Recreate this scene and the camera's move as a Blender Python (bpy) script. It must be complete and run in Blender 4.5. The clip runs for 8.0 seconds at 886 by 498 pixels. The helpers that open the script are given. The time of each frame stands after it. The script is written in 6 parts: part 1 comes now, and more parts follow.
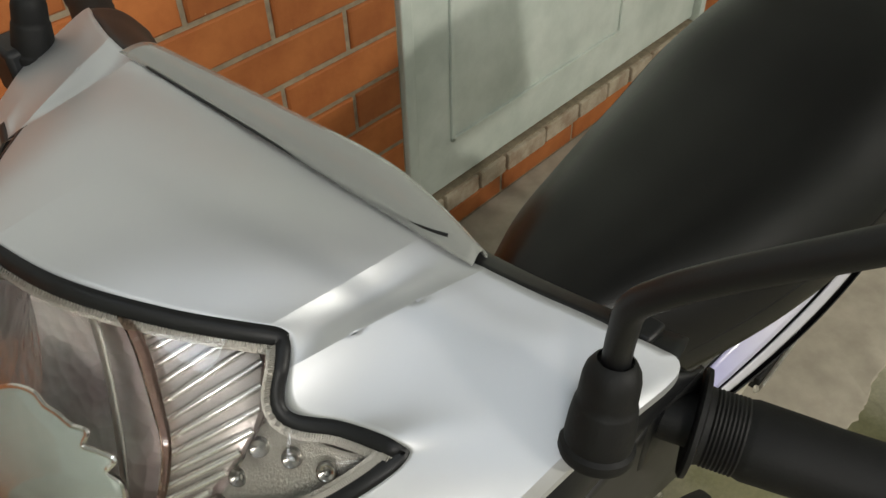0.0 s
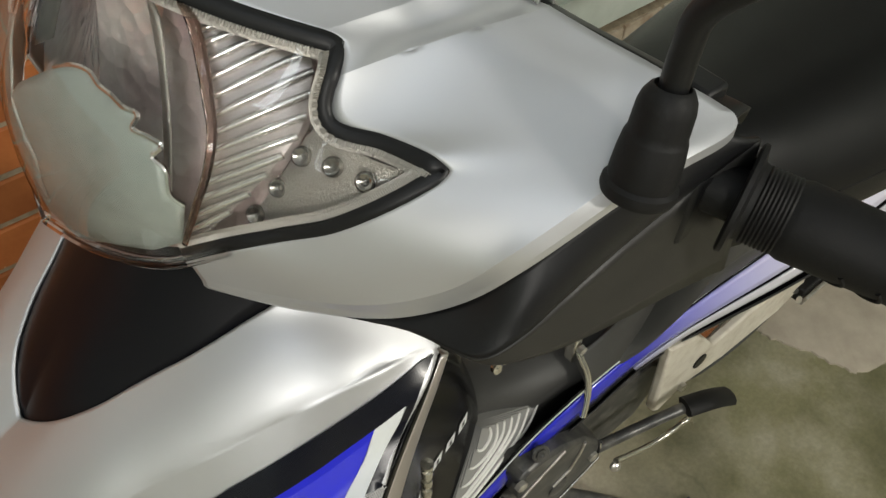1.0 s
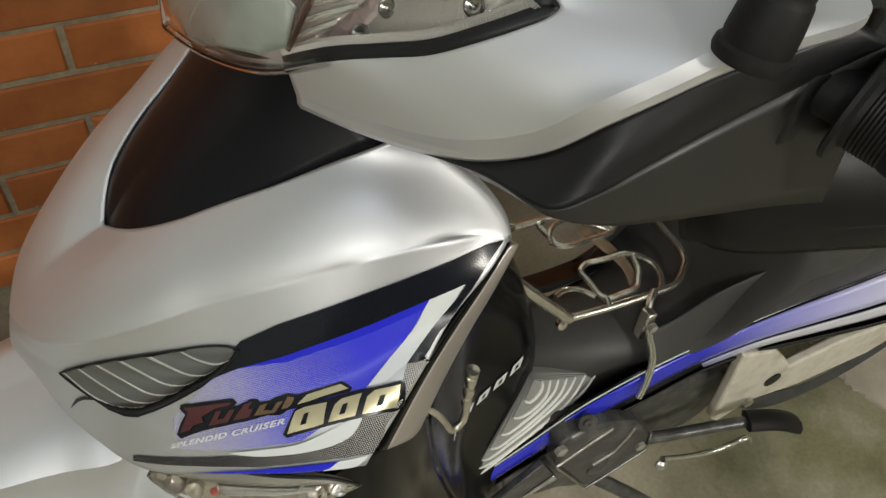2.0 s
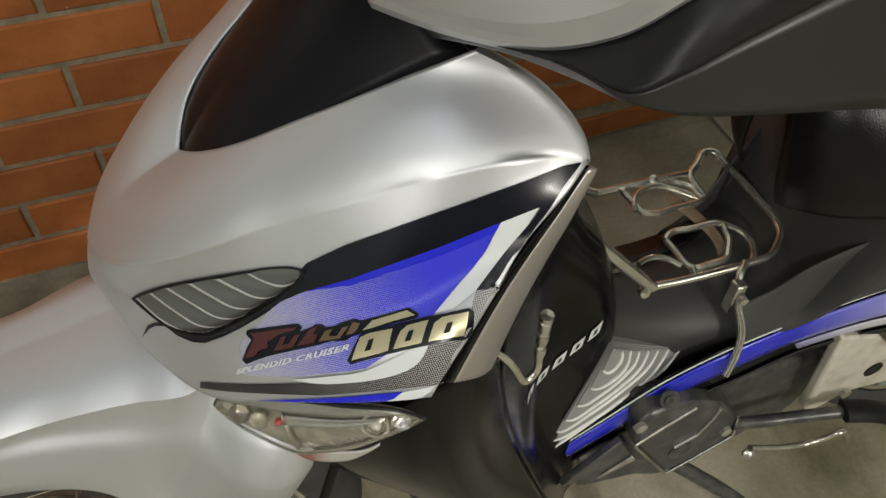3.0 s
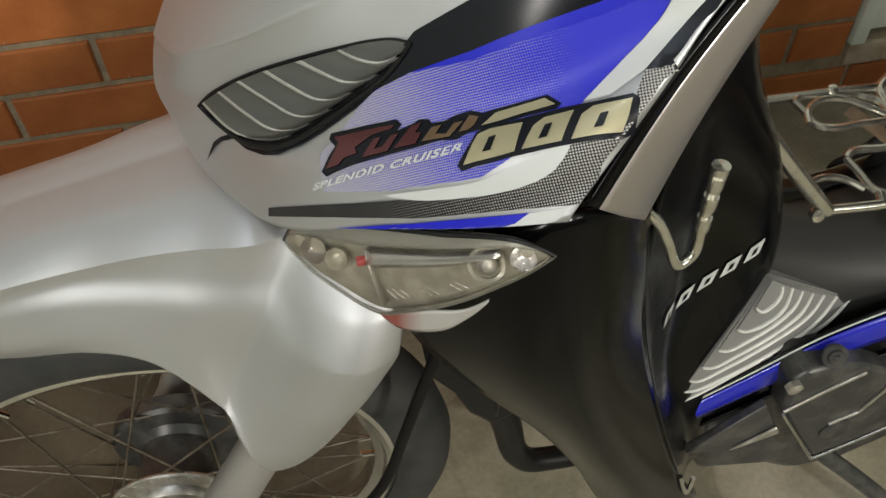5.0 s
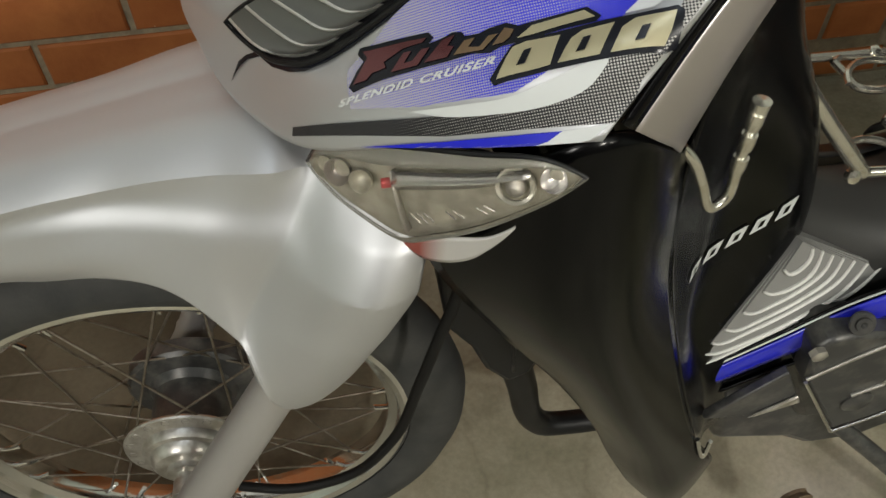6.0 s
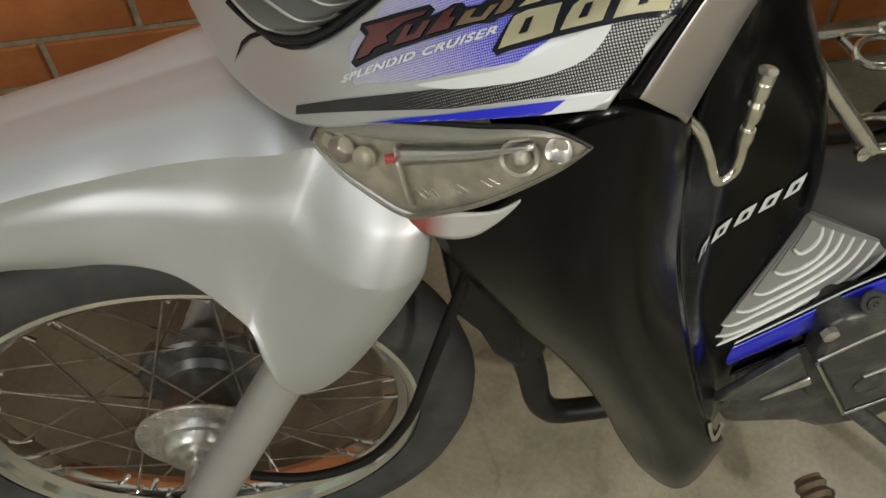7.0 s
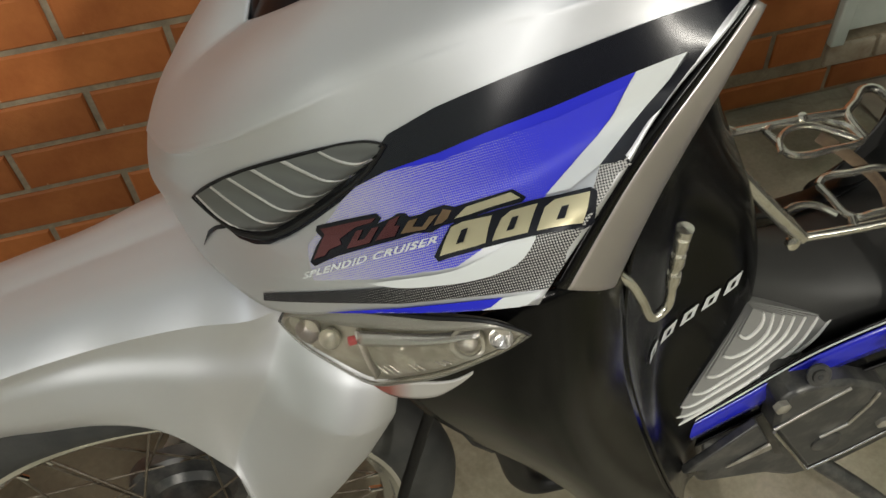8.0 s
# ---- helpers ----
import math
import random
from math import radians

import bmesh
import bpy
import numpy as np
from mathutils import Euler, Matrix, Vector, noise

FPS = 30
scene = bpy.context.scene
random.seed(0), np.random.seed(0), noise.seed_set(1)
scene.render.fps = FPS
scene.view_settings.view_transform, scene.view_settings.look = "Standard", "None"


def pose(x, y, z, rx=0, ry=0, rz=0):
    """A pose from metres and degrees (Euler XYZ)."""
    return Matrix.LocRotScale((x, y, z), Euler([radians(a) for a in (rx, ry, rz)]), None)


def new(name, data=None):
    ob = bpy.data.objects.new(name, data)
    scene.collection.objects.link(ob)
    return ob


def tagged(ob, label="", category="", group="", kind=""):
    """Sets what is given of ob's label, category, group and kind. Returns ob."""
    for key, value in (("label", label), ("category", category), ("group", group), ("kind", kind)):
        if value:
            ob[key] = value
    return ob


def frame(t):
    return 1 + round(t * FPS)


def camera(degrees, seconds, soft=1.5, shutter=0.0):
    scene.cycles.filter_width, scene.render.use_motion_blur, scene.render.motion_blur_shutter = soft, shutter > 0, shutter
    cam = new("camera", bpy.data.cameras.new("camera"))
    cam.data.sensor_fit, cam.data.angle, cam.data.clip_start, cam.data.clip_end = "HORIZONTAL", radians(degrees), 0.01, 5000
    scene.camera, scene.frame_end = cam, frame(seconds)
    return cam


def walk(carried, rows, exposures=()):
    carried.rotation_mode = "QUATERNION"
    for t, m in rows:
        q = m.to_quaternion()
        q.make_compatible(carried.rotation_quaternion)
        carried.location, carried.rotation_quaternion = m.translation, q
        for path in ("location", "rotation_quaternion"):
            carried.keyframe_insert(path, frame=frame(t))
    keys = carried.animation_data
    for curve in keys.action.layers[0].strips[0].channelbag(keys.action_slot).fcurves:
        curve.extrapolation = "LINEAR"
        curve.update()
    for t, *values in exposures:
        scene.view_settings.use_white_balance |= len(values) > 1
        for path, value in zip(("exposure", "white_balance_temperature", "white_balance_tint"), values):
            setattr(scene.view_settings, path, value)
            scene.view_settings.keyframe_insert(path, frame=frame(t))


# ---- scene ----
cam = camera(56.6, 8.0)
METRES, EYE, TILT, LEAN, TURN = 0.52, 1.39, -43.0, 1.2, -47.0
ROWS = [
    (0.0, 0.0, 0.0, 0.0, 0.0, 0.0, -0.0),
    (0.5, -0.0091, 0.0087, -0.0771, 1.28, -4.23, -2.48),
    (1.0, 0.012, 0.001, -0.1471, 3.96, -6.17, -7.43),
    (1.5, 0.0221, -0.0043, -0.2268, 8.22, -6.9, -14.6),
    (3.0, 0.0908, 0.0326, -0.3561, 18.34, -9.6, -19.54),
    (3.5, 0.0646, 0.0992, -0.4203, 21.79, -9.83, -18.84),
    (4.0, 0.0709, 0.1682, -0.4547, 23.54, -9.69, -19.07),
    (4.5, 0.0734, 0.2141, -0.5192, 25.24, -10.36, -20.83),
    (5.0, 0.0764, 0.2387, -0.5874, 26.65, -11.69, -22.89),
    (6.5, 0.0904, 0.2551, -0.6466, 29.14, -14.4, -24.86),
    (7.0, 0.0966, 0.258, -0.6548, 29.02, -14.32, -23.9),
    (7.5, 0.0817, 0.2331, -0.6445, 27.81, -13.04, -22.01),
    (8.0, 0.0838, 0.2001, -0.5042, 26.17, -11.3, -19.55),
]
walk(cam, [(t, pose(0, -0.314, EYE, TILT, LEAN, TURN) @ pose(METRES * x, METRES * y, METRES * z, 90 + pitch, roll, yaw)) for t, x, y, z, yaw, pitch, roll in ROWS],
     [(0.0, 0.06), (1.5, 0.0), (3.0, -0.08), (8.0, -0.08)])

# ---- light, world and exposure ----
world = bpy.data.worlds.new("night")
scene.world = world
world.use_nodes = True
world.node_tree.nodes["Background"].inputs[0].default_value = (0.9, 0.95, 1.0, 1)
world.node_tree.nodes["Background"].inputs[1].default_value = 0.012


def bulb_lamp(name, at, power, radius, colour):
    data = bpy.data.lights.new(name, "POINT")
    data.energy, data.shadow_soft_size, data.color = power, radius, colour
    ob = new(name, data)
    ob.location = at
    return ob


tube_data = bpy.data.lights.new("tube_light", "AREA")
tube_data.shape, tube_data.size, tube_data.size_y = "RECTANGLE", 1.2, 0.14
tube_data.energy, tube_data.color = 3.4, (0.8, 0.89, 1.0)
tube_light = new("tube_light", tube_data)
tube_light.matrix_basis = pose(-0.5, -0.6, 2.75, 0, 0, 0)
bulb_lamp("ceiling_bulb", (-1.7, -2.1, 2.25), 78.0, 0.2, (1.0, 0.96, 0.9))
bulb_lamp("ceiling_bulb", (2.0, -2.9, 2.2), 36.0, 0.2, (1.0, 0.95, 0.85))
bulb_lamp("ceiling_bulb", (0.9, -3.2, 2.45), 172.0, 0.1, (1.0, 0.95, 0.85))


# ---- materials ----
def mat(name, base, rough=0.5, metal=0.0, coat=0.0, spec=0.5):
    m = bpy.data.materials.new(name)
    m.use_nodes = True
    b = m.node_tree.nodes["Principled BSDF"]
    b.inputs["Base Color"].default_value = (*base, 1)
    b.inputs["Roughness"].default_value = rough
    b.inputs["Metallic"].default_value = metal
    b.inputs["Coat Weight"].default_value = coat
    b.inputs["Coat Roughness"].default_value = 0.06
    b.inputs["Specular IOR Level"].default_value = spec
    return m


def node(m, kind, **kw):
    n = m.node_tree.nodes.new(kind)
    for k, v in kw.items():
        n.inputs[k].default_value = v
    return n


def link(m, a, b):
    m.node_tree.links.new(a, b)


def bsdf(m):
    return m.node_tree.nodes["Principled BSDF"]


def ramp(m, fac, stops):
    r = m.node_tree.nodes.new("ShaderNodeValToRGB")
    while len(r.color_ramp.elements) < len(stops):
        r.color_ramp.elements.new(0.5)
    for e, (p, c) in zip(r.color_ramp.elements, stops):
        e.position, e.color = p, (*c, 1)
    link(m, fac, r.inputs[0])
    return r.outputs[0]


def coords(m):
    return m.node_tree.nodes.new("ShaderNodeTexCoord").outputs["Object"]


def noise_tex(m, scale, detail=4.0, rough=0.6, at=None):
    n = node(m, "ShaderNodeTexNoise", Scale=scale, Detail=detail, Roughness=rough)
    link(m, at or coords(m), n.inputs["Vector"])
    return n.outputs[0]


def bumped(m, height, strength=0.2, distance=0.001):
    b = node(m, "ShaderNodeBump", Strength=strength, Distance=distance)
    link(m, height, b.inputs["Height"])
    link(m, b.outputs[0], bsdf(m).inputs["Normal"])


def varied(m, c1, c2, scale, lo=0.35, hi=0.65, detail=6.0):
    link(m, ramp(m, noise_tex(m, scale, detail), [(lo, c1), (hi, c2)]), bsdf(m).inputs["Base Color"])


def rough_varied(m, scale, lo, hi):
    r = node(m, "ShaderNodeMapRange")
    r.inputs["To Min"].default_value, r.inputs["To Max"].default_value = lo, hi
    link(m, noise_tex(m, scale, 5.0), r.inputs[0])
    link(m, r.outputs[0], bsdf(m).inputs["Roughness"])


silver = mat("silver_paint", (0.65, 0.66, 0.68), 0.46, 0.8, 0.05)
bumped(silver, noise_tex(silver, 1800.0, 2.0), 0.1, 0.0004)
rough_varied(silver, 14.0, 0.445, 0.485)
strip_mat = mat("polished_silver_edge", (0.6, 0.56, 0.54), 0.3, 0.75)
rough_varied(strip_mat, 20.0, 0.24, 0.36)
black_gloss = mat("black_gloss_plastic", (0.003, 0.003, 0.0034), 0.13, 0.0, 0.0, 0.16)
rough_varied(black_gloss, 30.0, 0.1, 0.26)
black_satin = mat("black_satin_plastic", (0.008, 0.0083, 0.009), 0.42, 0.0, 0.0, 0.35)
bumped(black_satin, noise_tex(black_satin, 900.0, 2.0), 0.15, 0.0004)
rough_varied(black_satin, 22.0, 0.34, 0.5)
garnish_mat = mat("dark_graphite_plastic", (0.006, 0.006, 0.008), 0.3, 0.0, 0.0, 0.2)
rough_varied(garnish_mat, 35.0, 0.26, 0.4)
grey_plastic = mat("grey_plastic", (0.27, 0.27, 0.26), 0.42)
rough_varied(grey_plastic, 40.0, 0.36, 0.5)
tunnel_mat = mat("dark_grey_grained_plastic", (0.045, 0.045, 0.043), 0.5)
bumped(tunnel_mat, noise_tex(tunnel_mat, 700.0, 3.0), 0.25, 0.0005)
rough_varied(tunnel_mat, 20.0, 0.45, 0.6)
rib_mat = mat("pale_lit_rib_plastic", (0.82, 0.82, 0.79), 0.35)
rubber = mat("black_rubber", (0.006, 0.006, 0.006), 0.6, 0.0, 0.0, 0.3)
bumped(rubber, noise_tex(rubber, 500.0, 3.0), 0.25, 0.0006)
tyre_mat = mat("worn_tyre_rubber", (0.03, 0.03, 0.03), 0.75)
varied(tyre_mat, (0.032, 0.034, 0.034), (0.06, 0.06, 0.056), 18.0)
bumped(tyre_mat, noise_tex(tyre_mat, 300.0), 0.3, 0.0008)
vinyl = mat("black_seat_vinyl", (0.004, 0.004, 0.0042), 0.34, 0.0, 0.0, 0.34)
v = node(vinyl, "ShaderNodeTexVoronoi", Scale=700.0)
link(vinyl, coords(vinyl), v.inputs["Vector"])
bumped(vinyl, v.outputs[0], 0.25, 0.0005)
chrome = mat("chrome", (0.75, 0.74, 0.72), 0.09, 1.0)
rough_varied(chrome, 60.0, 0.05, 0.2)
old_chrome = mat("tarnished_chrome", (0.62, 0.58, 0.5), 0.22, 0.9)
varied(old_chrome, (0.72, 0.7, 0.62), (0.5, 0.45, 0.35), 90.0, 0.5, 0.78)
rough_varied(old_chrome, 80.0, 0.12, 0.3)
spoke_mat = mat("dull_brownish_steel", (0.3, 0.26, 0.2), 0.4, 0.6)
varied(spoke_mat, (0.24, 0.21, 0.17), (0.1, 0.08, 0.055), 60.0)
alloy = mat("dull_aluminium", (0.5, 0.49, 0.46), 0.3, 0.8)
varied(alloy, (0.72, 0.7, 0.66), (0.45, 0.42, 0.37), 60.0)
fork_mat = mat("silver_grey_fork_paint", (0.56, 0.55, 0.55), 0.36, 0.65)
rough_varied(fork_mat, 25.0, 0.3, 0.42)
cream = mat("dull_cream_metal", (0.6, 0.56, 0.47), 0.45, 0.1)
varied(cream, (0.68, 0.64, 0.55), (0.46, 0.41, 0.32), 30.0, 0.45, 0.75)
engine_mat = mat("dark_engine_paint", (0.08, 0.08, 0.08), 0.36, 0.4)
varied(engine_mat, (0.07, 0.07, 0.07), (0.17, 0.165, 0.15), 45.0, 0.45, 0.75)
blue = mat("bright_blue_decal", (0.01, 0.015, 0.6), 0.42)
white_decal = mat("white_decal", (0.72, 0.75, 0.75), 0.45)
lilac = mat("lilac_white_paint", (0.5, 0.5, 0.66), 0.25, 0.0, 0.5)
decal_black = mat("black_decal", (0.006, 0.007, 0.012), 0.24, 0.0, 0.0, 0.4)
bronze = mat("bronze_foil", (0.3, 0.2, 0.12), 0.24, 0.7, 0.3)
gold = mat("gold_foil", (0.62, 0.56, 0.36), 0.3, 0.6, 0.3)
maroon = mat("maroon_foil", (0.17, 0.055, 0.06), 0.22, 0.7, 0.4)
rim_plastic = mat("dull_grey_clear_plastic", (0.2, 0.195, 0.17), 0.3, 0.3)
red = mat("red_reflection_paint", (0.33, 0.05, 0.05), 0.35)


def glassy(name, tint, rough=0.02):
    m = mat(name, tint, rough)
    bsdf(m).inputs["Transmission Weight"].default_value = 1.0
    bsdf(m).inputs["IOR"].default_value = 1.3
    return m


lens_glass = glassy("clear_lens_plastic", (0.97, 0.97, 0.96))
smoke_glass = glassy("smoky_lens_plastic", (0.9, 0.89, 0.87), 0.03)
gauge_glass = glassy("gauge_glass", (0.52, 0.53, 0.5), 0.015)
bsdf(gauge_glass).inputs["Transmission Weight"].default_value = 0.6
bsdf(gauge_glass).inputs["IOR"].default_value = 1.55
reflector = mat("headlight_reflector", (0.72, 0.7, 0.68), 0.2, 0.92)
bowl_reflector = mat("hazy_bowl_reflector", (0.6, 0.56, 0.53), 0.26, 0.55)
varied(bowl_reflector, (0.8, 0.74, 0.7), (0.6, 0.46, 0.45), 26.0)
cut_ = node(bowl_reflector, "ShaderNodeTexVoronoi", Scale=120.0)
link(bowl_reflector, coords(bowl_reflector), cut_.inputs["Vector"])
bumped(bowl_reflector, cut_.outputs["Distance"], 0.45, 0.003)
# the cover's black plastic, lightened for floor light caught on its underside
underside = mat("floor_lit_black_plastic", (0.016, 0.0155, 0.0145), 0.42)
rough_varied(underside, 22.0, 0.34, 0.5)
ceiling_paint = mat("grey_cement_ceiling", (0.6, 0.64, 0.66), 0.8)
varied(ceiling_paint, (0.38, 0.41, 0.43), (0.46, 0.49, 0.51), 2.0)
satin_reflector = mat("satin_reflector", (0.4, 0.38, 0.34), 0.42, 0.7)
bumped(satin_reflector, noise_tex(satin_reflector, 700.0, 2.0), 0.7, 0.0008)
# darker reflector copy, for shade between headlight ribs and in hub holes
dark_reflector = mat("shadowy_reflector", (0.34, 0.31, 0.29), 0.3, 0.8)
dimple_mat = mat("dark_bright_dimple", (0.36, 0.35, 0.33), 0.2, 0.95)


brown_clear = glassy("amber_brown_clear_plastic", (0.6, 0.45, 0.38), 0.05)
signal_reflector = mat("hazy_signal_reflector", (0.4, 0.38, 0.32), 0.3, 0.45)
varied(signal_reflector, (0.42, 0.4, 0.33), (0.26, 0.25, 0.21), 60.0, 0.4, 0.62)
bumped(signal_reflector, noise_tex(signal_reflector, 55.0, 2.0), 0.5, 0.004)
louvre_mat = mat("dull_silver_louvre", (0.17, 0.175, 0.165), 0.36, 0.6)
# pale copy of the louvre silver, for the highlight along each lip
lip_mat = mat("pale_highlight_edge", (0.72, 0.72, 0.69), 0.3, 0.6)
# greenish tint stands for the mint room mirrored in the headlight
pale_reflection = mat("pale_reflection_satin", (0.3, 0.34, 0.3), 0.4, 0.3)
varied(pale_reflection, (0.27, 0.3, 0.27), (0.19, 0.22, 0.2), 25.0)


SCREEN_Y = (0.0006, 0.7582, 0.652)


def halftone(name, c1, c2, axis, x0, x1, pitch, lo=0.0, hi=1.0, gamma=1.0):
    """A printed screen of fine dots across the decal, thin at x0 and full at x1 along the plane's own axis."""
    m = mat(name, c1, 0.45)
    at = node(m, "ShaderNodeVectorMath")
    at.operation = "DOT_PRODUCT"
    link(m, coords(m), at.inputs[0])
    at.inputs[1].default_value = axis
    cover = node(m, "ShaderNodeMapRange")
    link(m, at.outputs["Value"], cover.inputs[0])
    cover.inputs["From Min"].default_value, cover.inputs["From Max"].default_value = x0, x1
    cover.inputs["To Min"].default_value, cover.inputs["To Max"].default_value = lo, hi
    waves = []
    for direction in (axis, SCREEN_Y):
        d = node(m, "ShaderNodeVectorMath")
        d.operation = "DOT_PRODUCT"
        link(m, coords(m), d.inputs[0])
        d.inputs[1].default_value = tuple(c * 2 * math.pi / pitch for c in direction)
        w = m.node_tree.nodes.new("ShaderNodeMath")
        w.operation = "COSINE"
        link(m, d.outputs["Value"], w.inputs[0])
        waves.append(w.outputs[0])
    total = m.node_tree.nodes.new("ShaderNodeMath")
    total.operation = "ADD"
    link(m, waves[0], total.inputs[0])
    link(m, waves[1], total.inputs[1])
    scaled = m.node_tree.nodes.new("ShaderNodeMath")
    scaled.operation = "MULTIPLY_ADD"
    link(m, total.outputs[0], scaled.inputs[0])
    scaled.inputs[1].default_value, scaled.inputs[2].default_value = 0.25, 0.5
    less = m.node_tree.nodes.new("ShaderNodeMath")
    less.operation = "LESS_THAN"
    link(m, scaled.outputs[0], less.inputs[0])
    link(m, cover.outputs[0], less.inputs[1])
    mix = m.node_tree.nodes.new("ShaderNodeMixRGB")
    link(m, less.outputs[0], mix.inputs[0])
    mix.inputs[1].default_value, mix.inputs[2].default_value = (*c1, 1), (*c2, 1)
    link(m, mix.outputs[0], bsdf(m).inputs["Base Color"])
    return m


brick_mat = mat("orange_brick", (0.5, 0.17, 0.06), 0.7)
bump_n = noise_tex(brick_mat, 70.0, 8.0)
brick_tone = ramp(brick_mat, noise_tex(brick_mat, 9.0, 6.0), [(0.3, (0.36, 0.1, 0.022)), (0.7, (0.54, 0.18, 0.047))])
info = brick_mat.node_tree.nodes.new("ShaderNodeObjectInfo")
hsv = node(brick_mat, "ShaderNodeHueSaturation", Saturation=1.0)
rng = node(brick_mat, "ShaderNodeMapRange")
rng.inputs["To Min"].default_value, rng.inputs["To Max"].default_value = 0.82, 1.15
link(brick_mat, info.outputs["Random"], rng.inputs[0])
link(brick_mat, rng.outputs[0], hsv.inputs["Value"])
link(brick_mat, brick_tone, hsv.inputs["Color"])
speck = ramp(brick_mat, noise_tex(brick_mat, 55.0, 2.0), [(0.74, (0, 0, 0)), (0.78, (1, 1, 1))])
mixb = brick_mat.node_tree.nodes.new("ShaderNodeMixRGB")
link(brick_mat, speck, mixb.inputs[0])
link(brick_mat, hsv.outputs[0], mixb.inputs[1])
mixb.inputs[2].default_value = (0.62, 0.42, 0.25, 1)
link(brick_mat, mixb.outputs[0], bsdf(brick_mat).inputs["Base Color"])
bumped(brick_mat, bump_n, 0.5, 0.002)
mortar = mat("sandy_mortar", (0.42, 0.36, 0.26), 0.85)
varied(mortar, (0.4, 0.33, 0.225), (0.27, 0.22, 0.155), 60.0)
bumped(mortar, noise_tex(mortar, 200.0, 6.0), 0.5, 0.002)
concrete = mat("stained_concrete", (0.3, 0.28, 0.22), 0.7)
big = ramp(concrete, noise_tex(concrete, 3.0, 10.0, 0.6), [(0.34, (0.2, 0.195, 0.13)), (0.46, (0.32, 0.3, 0.22)), (0.58, (0.45, 0.42, 0.32)), (0.7, (0.52, 0.48, 0.4))])
fine = ramp(concrete, noise_tex(concrete, 120.0, 4.0), [(0.35, (0.88, 0.88, 0.88)), (0.65, (1.05, 1.05, 1.05))])
mul = concrete.node_tree.nodes.new("ShaderNodeMixRGB")
mul.blend_type = "MULTIPLY"
mul.inputs[0].default_value = 1.0
link(concrete, big, mul.inputs[1])
link(concrete, fine, mul.inputs[2])
warp = node(concrete, "ShaderNodeTexNoise", Scale=6.0, Detail=6.0)
link(concrete, coords(concrete), warp.inputs["Vector"])
blend = concrete.node_tree.nodes.new("ShaderNodeMixRGB")
blend.inputs[0].default_value = 0.12
link(concrete, coords(concrete), blend.inputs[1])
link(concrete, warp.outputs["Color"], blend.inputs[2])
cells = node(concrete, "ShaderNodeTexVoronoi", Scale=2.4)
cells.feature = "DISTANCE_TO_EDGE"
link(concrete, blend.outputs[0], cells.inputs["Vector"])
crack = ramp(concrete, cells.outputs["Distance"], [(0.0, (0.35, 0.34, 0.3)), (0.012, (1, 1, 1))])
cracked = concrete.node_tree.nodes.new("ShaderNodeMixRGB")
cracked.blend_type = "MULTIPLY"
cracked.inputs[0].default_value = 0.25
link(concrete, mul.outputs[0], cracked.inputs[1])
link(concrete, crack, cracked.inputs[2])
# shade round the front wheel, painted into the floor colour
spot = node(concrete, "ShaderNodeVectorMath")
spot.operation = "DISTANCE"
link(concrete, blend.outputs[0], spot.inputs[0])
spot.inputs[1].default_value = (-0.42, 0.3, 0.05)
wheel_shade = ramp(concrete, spot.outputs["Value"], [(0.34, (0.34, 0.31, 0.27)), (0.5, (1, 1, 1))])
shaded_floor = concrete.node_tree.nodes.new("ShaderNodeMixRGB")
shaded_floor.blend_type = "MULTIPLY"
shaded_floor.inputs[0].default_value = 1.0
link(concrete, cracked.outputs[0], shaded_floor.inputs[1])
link(concrete, wheel_shade, shaded_floor.inputs[2])
moss_at = node(concrete, "ShaderNodeVectorMath")
moss_at.operation = "DISTANCE"
link(concrete, blend.outputs[0], moss_at.inputs[0])
moss_at.inputs[1].default_value = (0.95, -0.16, 0.05)
mossy = ramp(concrete, moss_at.outputs["Value"], [(0.2, (0.47, 0.48, 0.33)), (0.46, (1, 1, 1))])
moss = concrete.node_tree.nodes.new("ShaderNodeMixRGB")
moss.blend_type = "MULTIPLY"
link(concrete, ramp(concrete, noise_tex(concrete, 9.0, 8.0), [(0.34, (0.5, 0.5, 0.5)), (0.6, (1, 1, 1))]), moss.inputs[0])
link(concrete, shaded_floor.outputs[0], moss.inputs[1])
link(concrete, mossy, moss.inputs[2])
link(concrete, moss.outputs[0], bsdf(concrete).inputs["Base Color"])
bumped(concrete, noise_tex(concrete, 30.0, 8.0), 0.3, 0.003)
rough_varied(concrete, 6.0, 0.45, 0.85)
door_paint = mat("pale_green_door_paint", (0.5, 0.56, 0.5), 0.45)
varied(door_paint, (0.74, 0.8, 0.74), (0.58, 0.65, 0.59), 7.0)
bumped(door_paint, noise_tex(door_paint, 30.0, 6.0), 0.25, 0.002)
mint = mat("mint_wall_paint", (0.5, 0.56, 0.5), 0.7)
varied(mint, (0.52, 0.58, 0.52), (0.45, 0.52, 0.46), 3.0)
upper_paint = mat("pale_blue_green_wall_paint", (0.7, 0.76, 0.76), 0.7)
varied(upper_paint, (0.74, 0.77, 0.76), (0.64, 0.67, 0.66), 3.0)
bumped(upper_paint, noise_tex(upper_paint, 40.0, 6.0), 0.2, 0.002)
plaster = mat("broken_plaster", (0.5, 0.43, 0.32), 0.85)
varied(plaster, (0.55, 0.48, 0.37), (0.36, 0.27, 0.19), 22.0)
bumped(plaster, noise_tex(plaster, 60.0, 8.0), 0.6, 0.005)
dirt = mat("rust_brown_dirt", (0.12, 0.08, 0.05), 0.8)
varied(dirt, (0.09, 0.06, 0.04), (0.2, 0.14, 0.08), 40.0)


